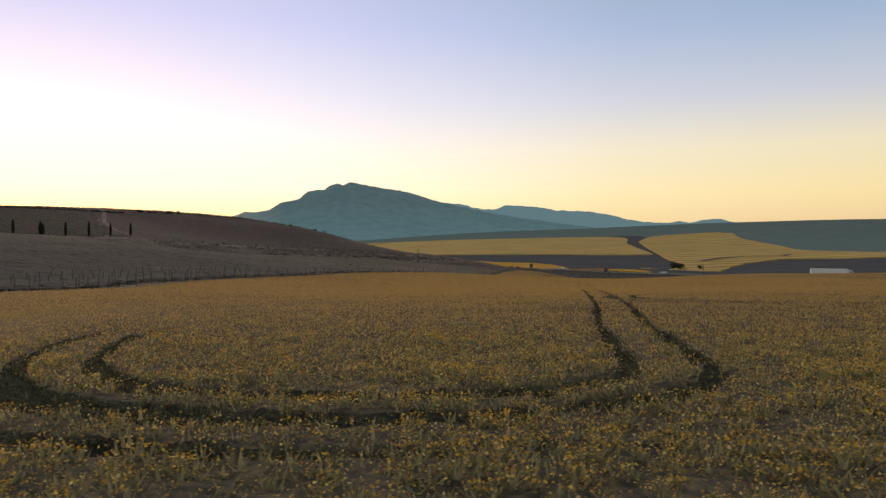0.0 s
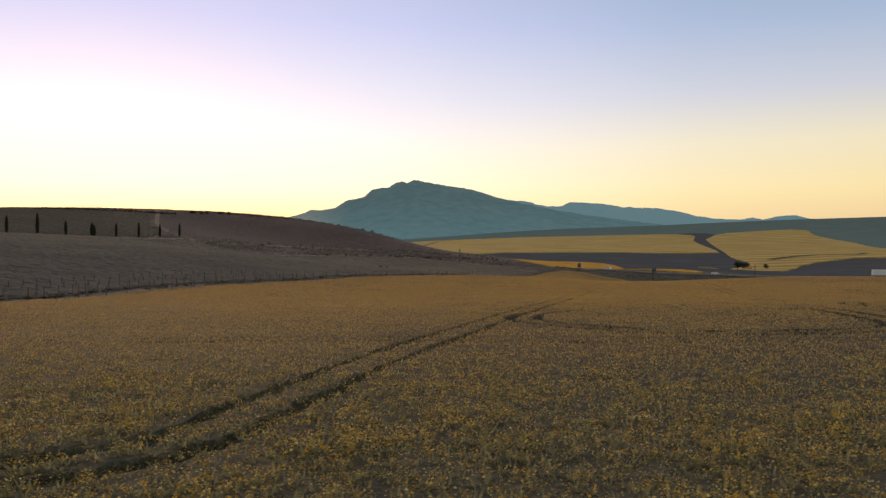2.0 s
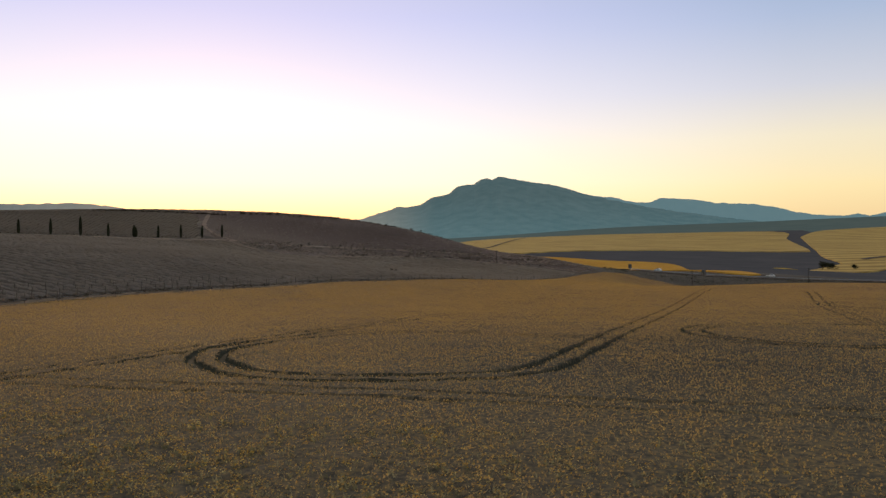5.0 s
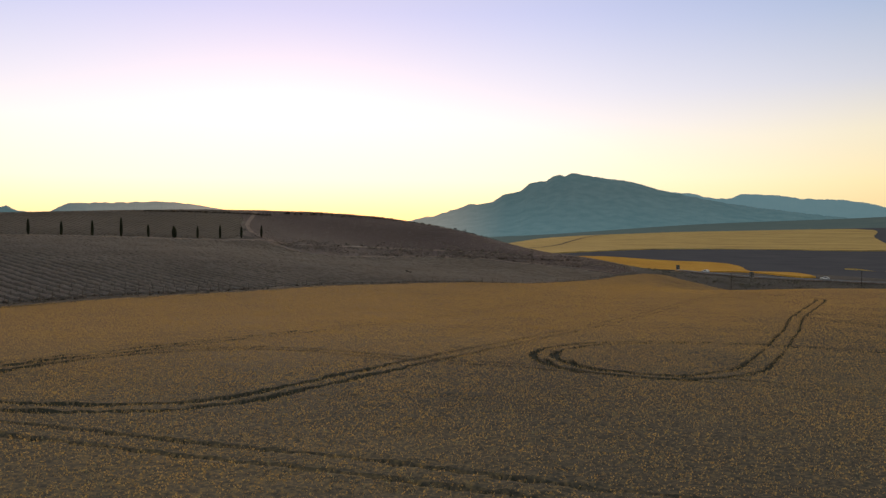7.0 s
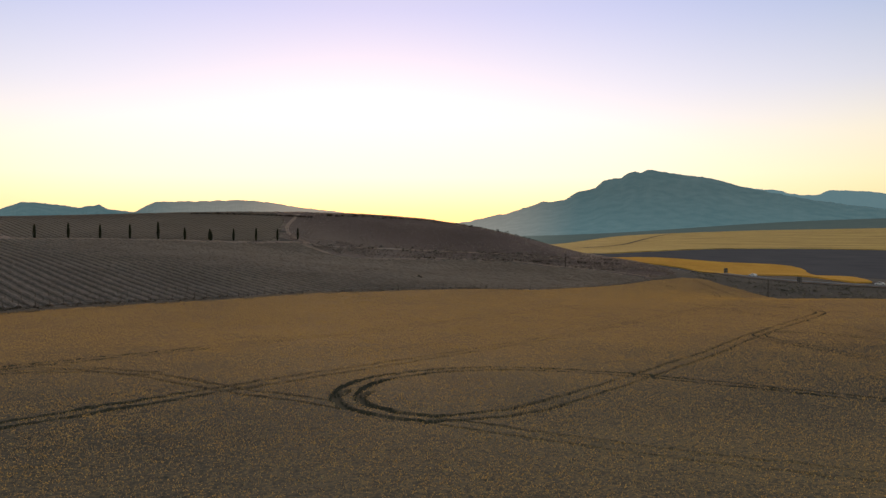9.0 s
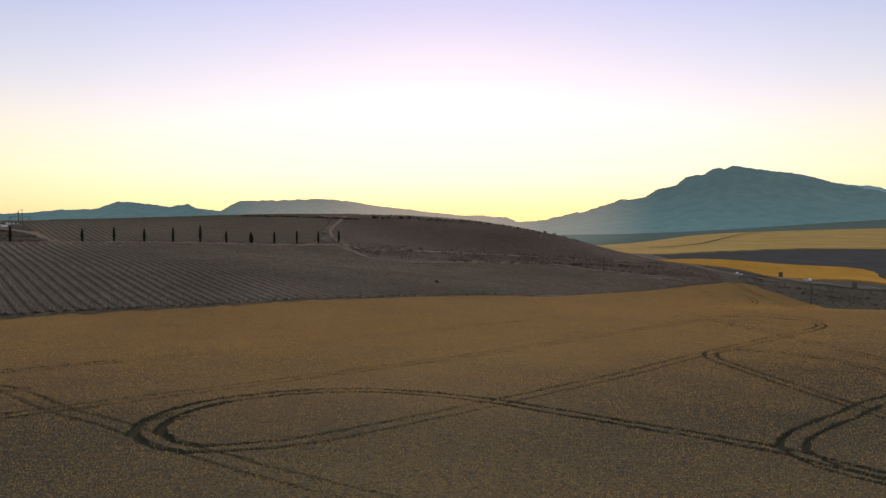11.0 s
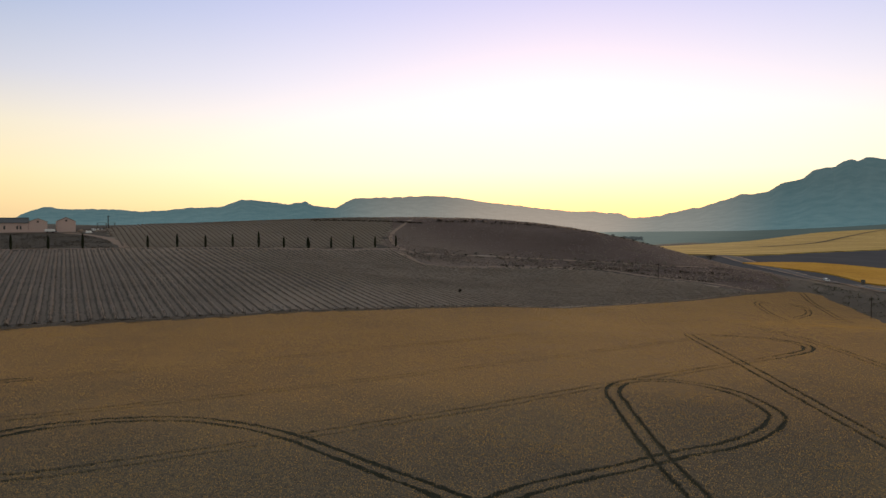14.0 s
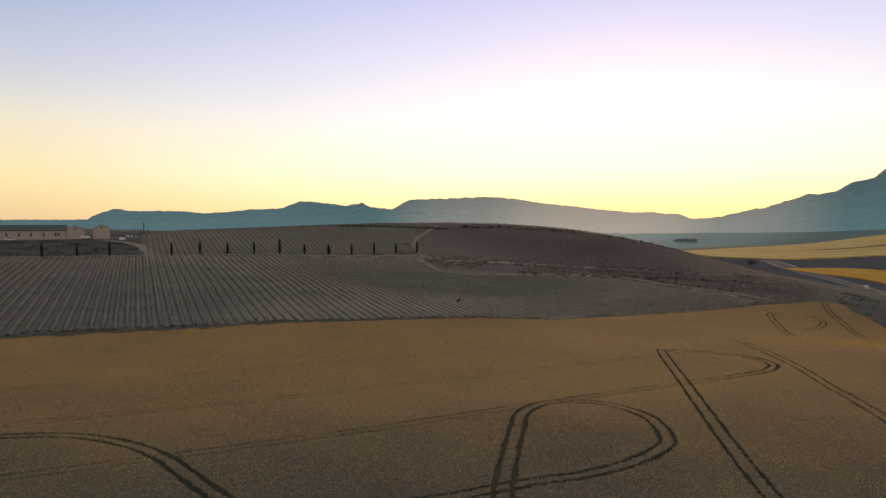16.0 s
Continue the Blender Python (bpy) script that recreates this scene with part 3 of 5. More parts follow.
# fourth loop
TRACKS.append(([(101, 82.5), (95, 84.8), (92.2, 88.5), (91.8, 93), (93.2, 100), (95.2, 107), (97, 114.5), (99.5, 121.5), (100.5, 130), (99.7, 138.3), (96.5, 144.2), (91.5, 149.8), (85.5, 152.6), (79.5, 151.7), (76.5, 146), (78.2, 138.6), (82.8, 131.2), (89.6, 120.9), (97.3, 109.7), (102.8, 102.6), (110, 92.5)], 0.23))
# tramlines further off
TRACKS.append(([(132, 105), (122, 119.5), (112, 134), (106.4, 142.4), (97.1, 156.9), (81, 182.6), (62.5, 212.3), (61.5, 217), (66, 220.5)], 0.19))
TRACKS.append(([(124, 161), (115, 175.8), (107, 188.5), (102, 196), (91.8, 212.8), (80, 229.6), (60, 256.6)], 0.17))
# loops on the far mound
TRACKS.append(([(66, 289), (50, 324), (40, 346), (41, 355)], 0.2))
TRACKS.append(([(61, 316), (59.3, 341), (57, 352), (53.6, 358), (49, 360)], 0.2))
TRACKS.append(([(43.4, 400), (53, 375.4), (63.2, 356), (71, 337.5), (79, 318)], 0.2))
SEAMS = [[(33, 80), (36.7, 99.4), (41, 120), (44.6, 143), (55.4, 183.7)], [(10, 80), (22, 130), (36, 185)]]
CELL = 0.1
RUT_X, RUT_Y = -70.0, -10.0
rut_map = np.zeros((int(220 / CELL), int(430 / CELL)), np.float32)


def mark(line, radius, deep=1.0):
    deep = np.broadcast_to(deep, len(line))
    radius = np.broadcast_to(radius, len(line))
    k = int(radius.max() / CELL) + 1
    for dx in range(-k, k + 1):
        for dy in range(-k, k + 1):
            close = math.hypot(dx, dy) * CELL <= radius
            near, depth = line[close], deep[close]
            if len(near):
                i = ((near[:, 0] - RUT_X) / CELL).astype(int) + dx
                j = ((near[:, 1] - RUT_Y) / CELL).astype(int) + dy
                ok = (i >= 0) & (j >= 0) & (i < rut_map.shape[0]) & (j < rut_map.shape[1])
                rut_map[i[ok], j[ok]] = np.maximum(rut_map[i[ok], j[ok]], depth[ok])


def in_rut(x, y):
    """How deeply the crop is pressed down there, 0 to 1."""
    i, j = ((x - RUT_X) / CELL).astype(int), ((y - RUT_Y) / CELL).astype(int)
    ok = (i >= 0) & (j >= 0) & (i < rut_map.shape[0]) & (j < rut_map.shape[1])
    out = np.zeros(len(x), np.float32)
    out[ok] = rut_map[i[ok], j[ok]]
    return out


for n, (points, half) in enumerate(TRACKS):
    middle = along(points, 0.12)
    for side in (-0.9, 0.9):
        rut = middle + sideways(middle) * side
        rut = rut + 0.04 * np.c_[np.sin(np.arange(len(rut)) * 0.11), np.cos(np.arange(len(rut)) * 0.13)]
        # trodden wider where the tractor turned close by
        wide = half * (1 + 0.9 * np.clip((24 - rut[:, 1]) / 9, 0, 1)) * (1 + 0.25 * np.sin(np.arange(len(rut)) * 0.07) + 0.2 * np.sin(np.arange(len(rut)) * 0.9 + 2 * np.sin(np.arange(len(rut)) * 0.31)))
        # the straight legs are narrow, hidden between the standing plants
        leg = np.ones(len(rut))
        if n < 3 and n != 1:
            leg = 1 + (0.2, 0, -0.42)[n] * np.clip((rut[:, 1] - (60, 0, 57)[n]) / (25, 1, 20)[n], 0, 1)
        if n == 6:
            leg = 1 - 0.3 * np.clip((rut[:, 1] - 66) / 5, 0, 1) * np.clip((96 - rut[:, 1]) / 6, 0, 1) - np.clip((rut[:, 1] - 76) / 14, 0, 1) * (0.2 * np.clip((198 - rut[:, 1]) / 14, 0, 1) + 0.13 * np.clip((150 - rut[:, 1]) / 20, 0, 1))
        if n == 4:
            leg = 0.75 - 0.3 * np.clip((rut[:, 0] - 60) / 8, 0, 1)
        if n == 1:
            leg = 1 - 0.75 * np.clip((rut[:, 0] + 2) / 4, 0, 1)
        wide = wide * leg
        far = np.clip((rut[:, 1] - (85 if n == 0 else 57)) / 25, 0, 1)
        deep = {0: 1 - 0.4 * far, 1: leg, 2: 1 - 0.2 * far, 3: np.full(len(rut), 0.85)}.get(n, np.minimum(1, 0.4 + 0.6 * leg))
        mark(rut, wide, deep)
        tagged(strip("wheel_track", rut[::5], wide[::5], 0.07, SHADED_RUT, wobble=0.3), "wheel rut pressed through the yellow crop, shade put into its dark colour", "wheel track", "wheel tracks", "structure")
for points in SEAMS:
    mark(along(points, 0.12), 0.06, 0.5)


# ---- the crop ----
def ripple(x, y, size, seed):
    """Smooth uneven field in 0..1, for patches."""
    u, v = x / size, y / size
    return 0.5 + 0.25 * (np.sin(u * 1.7 + seed + 1.3 * np.sin(v * 1.1 + seed)) + np.sin(v * 2.1 - seed * 1.7 + 1.1 * np.sin(u * 1.9)))


def tuft(stalks, flowers, rng, height):
    """One plant: leaning stalk blades and small flower heads at the top."""
    v, f, m = [], [], []
    for n in range(stalks):
        a = rng.uniform(0, 6.28)
        r, lean, w = rng.uniform(0, 0.1), rng.uniform(0.03, 0.2), rng.uniform(0.014, 0.034)
        bx, by = r * math.cos(a), r * math.sin(a)
        h = height * rng.uniform(0.75, 1.0)
        i = len(v)
        v += [(bx - w * math.sin(a), by + w * math.cos(a), 0.2), (bx + w * math.sin(a), by - w * math.cos(a), 0.2), (bx + lean * math.cos(a), by + lean * math.sin(a), h)]
        f.append((i, i + 1, i + 2))
        m.append(0)
    for n in range(flowers):
        a, r, s = rng.uniform(0, 6.28), rng.uniform(0.0, 0.3), rng.uniform(0.014, 0.026)
        c = np.array([r * math.cos(a), r * math.sin(a), height * rng.uniform(0.8, 1.05)])
        d = rng.normal(0, 1, 3)
        u = np.cross(d, (0.3, 0.2, 1.0))
        u, d = s * u / np.linalg.norm(u), s * d / np.linalg.norm(d)
        i = len(v)
        v += [tuple(c - u), tuple(c - d + (0, 0, 0.4 * s)), tuple(c + u), tuple(c + d + (0, 0, 0.4 * s))]
        f += [(i, i + 1, i + 2), (i, i + 2, i + 3)]
        m += [1, 1]
    return np.array(v), np.array(f), np.array(m)


def scatter(name, x, y, kinds, scale, rng, materials, choice, label, tall=None):
    """Plants joined into one mesh, each turned and sized by chance."""
    all_v, all_f, all_m, base = [], [], [], 0
    for k, (v, f, m) in enumerate(kinds):
        pick = np.nonzero(choice == k)[0]
        if not len(pick):
            continue
        a, s = rng.uniform(0, 6.28, len(pick)), scale[pick] * rng.uniform(0.75, 1.2, len(pick))
        c, n = np.cos(a)[:, None], np.sin(a)[:, None]
        px = x[pick][:, None] + s[:, None] * (v[None, :, 0] * c - v[None, :, 1] * n)
        py = y[pick][:, None] + s[:, None] * (v[None, :, 0] * n + v[None, :, 1] * c)
        pz = land(x[pick], y[pick])[:, None] + (s if tall is None else tall[pick])[:, None] * v[None, :, 2]
        all_v.append(np.stack([px, py, pz], -1).reshape(-1, 3))
        all_f.append((f[None] + (base + np.arange(len(pick)) * len(v))[:, None, None]).reshape(-1, 3))
        all_m.append(np.tile(m, len(pick)))
        base += len(pick) * len(v)
    ob = mesh_object(name, np.vstack(all_v), np.vstack(all_f), materials, np.concatenate(all_m), shade=False)
    tagged(ob, label, "crop", kind="stuff")


def sown(box, per_metre, rng):
    x0, x1, y0, y1 = box
    n = int((x1 - x0) * (y1 - y0) * per_metre)
    x, y = rng.uniform(x0, x1, n), rng.uniform(y0, y1, n)
    keep = inside(x, y, FIELD) & (rng.uniform(0, 1, n) >= in_rut(x, y))
    return x[keep], y[keep]


def to_start(x, y):
    """Distance from the first stretch of the flight, on plan."""
    s = np.clip(x / 26.0, 0, 1)
    return np.hypot(x - 26 * s, y)


def to_middle(x, y):
    s = np.clip((x * 80 + y * 18) / (80**2 + 18**2), 0, 1)
    return np.hypot(x - 80 * s, y - 18 * s)


def make_canopy():
    """The closed top of the crop, with the ruts sunk into it."""
    rng = np.random.default_rng(8)
    xs = np.r_[np.arange(-64, -14, 2.5), np.arange(-14, 133, 0.5), np.arange(133, 303, 4.0)]
    ys = np.r_[np.arange(-60, 6, 3.0), np.arange(6, 130, 0.46), np.arange(130, 258, 0.62), np.arange(258, 284, 1.2), np.arange(284, 410, 0.7)]
    gx, gy = np.meshgrid(xs, ys)
    w = len(xs)
    flat_x, flat_y = gx.ravel(), gy.ravel()
    top = 0.30 - 0.10 * np.clip((34 - to_start(flat_x, flat_y)) / 18, 0, 1) + 0.05 * (ripple(flat_x, flat_y, 2.1, 3.0) - 0.5) + rng.uniform(-0.045, 0.045, len(flat_x)) * (1 + ripple(flat_x, flat_y, 9.0, 6.0))
    i = (np.arange(len(ys) - 1)[:, None] * w + np.arange(w - 1)[None, :]).ravel()
    f = np.stack([i, i + 1, i + w + 1, i + w], -1)
    mid_x, mid_y = flat_x[f].mean(1), flat_y[f].mean(1)
    keep = inside(mid_x, mid_y, FIELD)
    f, mid_x, mid_y = f[keep], mid_x[keep], mid_y[keep]
    # cells that a rut crosses are cut finer
    near = np.zeros(len(f), bool)
    for dx in np.arange(-0.35, 0.36, 0.1):
        for dy in np.arange(-0.35, 0.36, 0.1):
            near |= in_rut(mid_x + dx, mid_y + dy) > 0
    near &= (np.ptp(flat_x[f], axis=1) < 0.8) & (np.ptp(flat_y[f], axis=1) < 0.8)
    cut = f[near]
    n = 4
    u, v = [g.ravel() for g in np.meshgrid(np.arange(n + 1) / n, np.arange(n + 1) / n)]
    share = np.stack([(1 - u) * (1 - v), u * (1 - v), u * v, (1 - u) * v])
    fx, fy, ft = [(q[cut] @ share).ravel() for q in (flat_x, flat_y, top)]
    low = in_rut(fx, fy)
    edge = 0.03 * np.sin(fx * 13.0 + 2.0 * np.sin(fy * 7.0)) * np.sin(fy * 11.0) * (low > 0)
    fz = land(fx, fy) + ft + (0.03 - ft) * low + edge
    k = (np.arange(n)[:, None] * (n + 1) + np.arange(n)[None, :]).ravel()
    one = np.stack([k, k + 1, k + n + 2, k + n + 1], -1)
    fine = (one[None] + (np.arange(len(cut)) * (n + 1) ** 2)[:, None, None]).reshape(-1, 4)
    # sunk faces, walls too, get the rut colour with its shade
    sunk = (low[fine].sum(1) >= 1.9) & (low[fine].max(1) >= 0.7)
    rest = f[~near]
    used = np.unique(rest)
    index = np.zeros(len(flat_x), np.int64)
    index[used] = np.arange(len(used))
    z = land(flat_x[used], flat_y[used]) + top[used]
    verts = np.vstack([np.c_[flat_x[used], flat_y[used], z], np.c_[fx, fy, fz]])
    faces = np.vstack([index[rest], fine + len(used)])
    ob = mesh_object("crop_field", verts, faces, [CANOPY, SHADED_RUT], np.r_[np.zeros(len(rest), int), sunk.astype(int)])
    tagged(ob, "dense yellow-brown flowering crop with dark wheel ruts", "crop field", kind="stuff")


def flower_head(rng, height, wide):
    """A small leaning cluster of petals at the top of a plant."""
    a = rng.uniform(0, 6.28)
    c, s = math.cos(a), math.sin(a)
    lean, tip = rng.uniform(-0.06, 0.06, 2), rng.uniform(0.02, 0.05)
    v = [(-wide * c, -wide * s, height - 0.03), (wide * c, wide * s, height - 0.03 + rng.uniform(-0.015, 0.02)), (lean[0], lean[1], height + tip)]
    return np.array(v), np.array([(0, 1, 2)]), np.zeros(1, int)


def fade(d, a, b):
    return np.clip((d - a) / (b - a), 0, 1)


def make_crop():
    make_canopy()
    rng = np.random.default_rng(5)
    # close to the first stretch: whole plants
    kinds = [tuft(5, n, rng, 0.38) for n in (1, 3, 5, 6, 8, 10, 13)]
    x, y = sown((-36, 64, 2, 36), 21, rng)
    keep = rng.uniform(0, 1, len(x)) > fade(to_start(x, y), 14, 34)
    x, y = x[keep], y[keep]
    rich = ripple(x, y, 2.3, 1.0) * 0.6 + ripple(x, y, 0.8, 4.0) * 0.4
    choice = np.clip((2.1 + rich * 3.8 + rng.uniform(-2.4, 2.4, len(x))).astype(int), 0, 6)
    scatter("crop_plants", x, y, kinds, 0.85 + 0.3 * ripple(x, y, 1.1, 2.0), rng, [STALK, FLOWER], choice, "yellow flowering crop plants close together in the field")

    # crushed leaves in the near ruts, coloured darker for the shade there
    n = 120000
    x, y = rng.uniform(-22, 18, n), rng.uniform(6, 36, n)
    keep = in_rut(x, y) > 0.3
    x, y = x[keep], y[keep]
    low = [tuft(4, 0, rng, 0.3) for _ in range(4)]
    scatter("pressed_plants", x, y, low, 0.55 + 0.5 * rng.uniform(0, 1, len(x)), rng, [LEAF_DARK], rng.integers(0, 4, len(x)), "crushed leaves lying in the wheel ruts, coloured dark as if shaded")

    # middle of the field: thinner plants
    kinds = [tuft(2, n, rng, 0.40) for n in (0, 1, 2, 3, 4)]
    x, y = sown((-62, 145, -20, 90), 6, rng)
    odds = fade(to_start(x, y), 14, 34) * (1 - fade(to_middle(x, y), 40, 68))
    # left out south of the flight, where it never looks
    keep = (rng.uniform(0, 1, len(x)) < odds) & (y > np.maximum(0, 0.38 * x - 4))
    x, y = x[keep], y[keep]
    rich = ripple(x, y, 4.0, 1.0) * 0.6 + ripple(x, y, 1.3, 4.0) * 0.4
    choice = np.clip((1.0 + rich * 3.0 + rng.uniform(-2.2, 2.2, len(x))).astype(int), 0, 4)
    scatter("crop_plants", x, y, kinds, 0.85 + 0.2 * ripple(x, y, 1.7, 2.0), rng, [STALK, BLOOM], choice, "yellow flowering crop plants across the middle of the field")

    # everywhere beyond the first metres: flower heads standing above the leaves
    kinds = [flower_head(rng, 0.36, 0.055) for _ in range(24)]
    x, y = sown((-62, 200, 4, 410), 44, rng)
    away = fade(to_middle(x, y), 60, 190)
    # fewer flower heads towards the east, standing in for the duller look from above
    odds = fade(to_start(x, y), 12, 34) * (1 - 0.3 * smooth(75, 112, x)) * (1 - 0.3 * smooth(25, 70, x) * (1 - smooth(150, 240, y))) * (1 - 0.72 * away) * (0.55 + 0.45 * ripple(x, y, 6.0, 2.5)) * (0.7 + 0.3 * ripple(x, y, 1.1, 0.5))
    # flower heads only where the flight looks; further east the canopy stands alone
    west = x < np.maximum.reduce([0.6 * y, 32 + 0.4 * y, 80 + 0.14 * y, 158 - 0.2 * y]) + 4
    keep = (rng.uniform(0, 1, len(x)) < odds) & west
    x, y, away = x[keep], y[keep], away[keep]
    size = (0.38 + 0.26 * ripple(x, y, 3.0, 2.0)) * (1 + 2.4 * away)
    tall = 0.9 + 0.25 * rng.uniform(0, 1, len(x)) + 0.2 * away
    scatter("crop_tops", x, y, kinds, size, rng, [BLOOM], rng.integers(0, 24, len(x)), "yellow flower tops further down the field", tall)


make_crop()


# ---- vineyard rows ----
ROW_WAY = np.array([-math.sin(radians(65.0)), math.cos(radians(65.0))])
ROW_SIDE = np.array([ROW_WAY[1], -ROW_WAY[0]])


def make_vine_row(points, rng, group, wood):
    side = sideways(points)
    n = len(points)
    prof = np.array([(-0.5, 0.0), (-0.46, 0.36), (-0.2, 0.55), (0.2, 0.55), (0.46, 0.36), (0.5, 0.0)])
    off = prof[None, :, 0] * rng.uniform(0.5, 1.25, (n, 1)) * (1 - 0.35 * np.clip((points[:, :1] + 70) / 45, 0, 1) * smooth(110, 180, points[:, 1:])) + rng.uniform(-0.08, 0.08, (n, 6))
    young = 1 - 0.4 * np.clip((points[:, :1] + 70) / 45, 0, 1) * smooth(110, 180, points[:, 1:])
    up = young * (1.0 if wood is VINE else 0.7) * prof[None, :, 1] * rng.uniform(0.7, 1.15, (n, 1)) + np.where(prof[None, :, 1] > 0, rng.uniform(-0.1, 0.1, (n, 6)), 0)
    xy = points[:, None, :] + side[:, None, :] * off[..., None]
    z = land(points[:, 0], points[:, 1])[:, None] + up
    v = np.concatenate([xy, z[..., None]], -1).reshape(-1, 3)
    i = np.arange(n - 1)[:, None] * 6 + np.arange(5)[None, :]
    f = np.stack([i, i + 1, i + 7, i + 6], -1).reshape(-1, 4)
    row = mesh_object("vine_hedge", v, f, [wood], shade=False)
    tagged(row, "long trellised hedge of bare dark grapevine on grey earth" if wood is VINE else "long trellised hedge of grapevine over dull green grass", "vine", group)
    return row


def post_mesh(height, half):
    bm = bmesh.new()
    bmesh.ops.create_cone(bm, cap_ends=True, segments=6, radius1=half, radius2=half * 0.8, depth=height, matrix=Matrix.Translation((0, 0, height / 2)))
    me = bpy.data.meshes.new("end_post")
    bm.to_mesh(me)
    bm.free()
    me.materials.append(POST)
    return me


def make_vineyard(outline, spacing, group, seed, posts):
    rng = np.random.default_rng(seed)
    o = np.array(outline, float)
    s = o @ ROW_SIDE
    t = o @ ROW_WAY
    wood = post_mesh(1.25, 0.07)
    for k in np.arange(s.min() + 1, s.max(), spacing):
        q = np.arange(t.min(), t.max(), 1.4)
        line = k * ROW_SIDE + q[:, None] * ROW_WAY
        ok = inside(line[:, 0], line[:, 1], outline)
        cuts = np.split(np.arange(len(q)), np.nonzero(np.diff(ok.astype(int)))[0] + 1)
        for run in cuts:
            if not ok[run[0]] or len(run) < 5:
                continue
            points = line[run]
            row = make_vine_row(points, rng, group, VINE if posts else GRASS_VINE)
            young = smooth(-60, -40, points[:, 0]) * smooth(120, 185, points[:, 1])
            if posts:  # the weedy bed under the vines, their shade in its colour; narrow under the young ones
                bed = strip("bed", points, 0.85 - 0.4 * young, 0.05, SHADED_BED, crown=0.06, wobble=0.35)
                bed.parent = row
            stakes = [0] if not posts else [0, 3, 7] if young[0] < 0.3 else [0] if rng.uniform() < 0.3 else []
            for at in stakes:
                if at >= len(points):
                    continue
                post = new("end_post", wood)
                post.parent = row
                post.location = (*points[at], float(land(points[at, 0], points[at, 1])) - 0.05)


make_vineyard(VINEYARD, 2.6, "vine rows below the cypress trees", 11, True)
make_vineyard(HIGH_VINES, 2.6, "vine rows above the cypress trees", 12, False)


# ---- cypress trees ----
def make_cypress(height, wide, seed, label, forked=False):
    rng = np.random.default_rng(seed)
    tree = new("cypress_tree")
    bm = bmesh.new()
    bmesh.ops.create_cone(bm, cap_ends=True, segments=8, radius1=0.16, radius2=0.05, depth=height * 0.8, matrix=Matrix.Translation((0, 0, height * 0.4)))
    part("trunk", bm, BARK, tree)
    v, f = [], []
    stems = [(0.0, 0.0, height)] if not forked else [(0.0, 0.0, height), (-wide * 0.9, 0.2, height * 0.8)]
    for sx, sy, top in stems:
        for n in range(760):
            s = rng.uniform(0.05, 1.0)
            r = wide * 0.5 * (0.55 + 0.45 * min(1, s / 0.35)) * max(0.03, 1 - s**3.2) ** 0.7 * rng.uniform(0.6, 1.1)
            a = rng.uniform(0, 6.283)
            c = np.array([sx + r * math.cos(a), sy + r * math.sin(a), s * top])
            out = np.array([math.cos(a), math.sin(a), 0])
            side = np.array([-math.sin(a), math.cos(a), 0])
            w, h = rng.uniform(0.08, 0.2), rng.uniform(0.2, 0.5)
            i = len(v)
            v += [c - side * w, c + side * w + out * 0.05, c + np.array([0, 0, h]) + out * rng.uniform(-0.05, 0.16), c - out * 0.15 + np.array([0, 0, h * 0.3])]
            f += [(i, i + 1, i + 2), (i, i + 2, i + 3), (i + 1, i + 3, i + 2)]
    mesh_object("crown", np.array(v), np.array(f), [LEAF], parent=tree, shade=False)
    return tagged(tree, label, "tree", "row of cypress trees")


def on_land(x, y, turn=0.0, size=1.0, sink=0.0):
    return pose(x, y, float(land(x, y)) - sink, 0, 0, turn) @ Matrix.Diagonal((size, size, size, 1))


slim = make_cypress(5.9, 1.05, 1, "slim dark green cypress tree beside a dirt lane")
tall = make_cypress(7.6, 1.25, 2, "tall dark green cypress tree beside a dirt lane")
stout = make_cypress(5.2, 1.5, 3, "short forked dark cypress tree beside a dirt lane", True)
FIRST_TREE, TREE_STEP = Vector((-141.1, 339.0)), Vector((-3.82, -11.92))
for n in range(15):
    if n == 11:
        continue
    at = FIRST_TREE + TREE_STEP * (n + {12: 0.06, 13: 0.08, 14: 0.14}.get(n, 0))
    m = pose(at.x, at.y, float(land(at.x, at.y)) - 0.1, 0, 0, 40 * n)
    kind = {6: tall, 4: stout}.get(n, slim)
    if n == 0:
        slim.matrix_basis = m
    elif kind is slim:
        twin = copy_thing(slim, m)
        twin.scale = (1, 1, 0.9 + 0.07 * (n * 7 % 5) / 2)
    else:
        kind.matrix_basis = m


# ---- shrubs on the hillside and the road bank ----
def shrub(rng, wide, tall, leaves):
    v, f = [], []
    for n in range(leaves):
        a, s = rng.uniform(0, 6.283), rng.uniform(0, 1) ** 0.6
        up = rng.uniform(0.05, 1.0)
        r = wide * 0.5 * s * math.sqrt(max(0.05, 1 - up * up * 0.8))
        c = np.array([r * math.cos(a), r * math.sin(a), up * tall])
        d = rng.normal(0, 0.2 * wide, (3, 3)) * (1, 1, 0.7)
        i = len(v)
        v += list(c + d)
        f.append((i, i + 1, i + 2))
    v = np.array(v)
    v[:, 2] = np.maximum(v[:, 2], -0.1)
    return v, np.array(f), np.zeros(len(f), int)


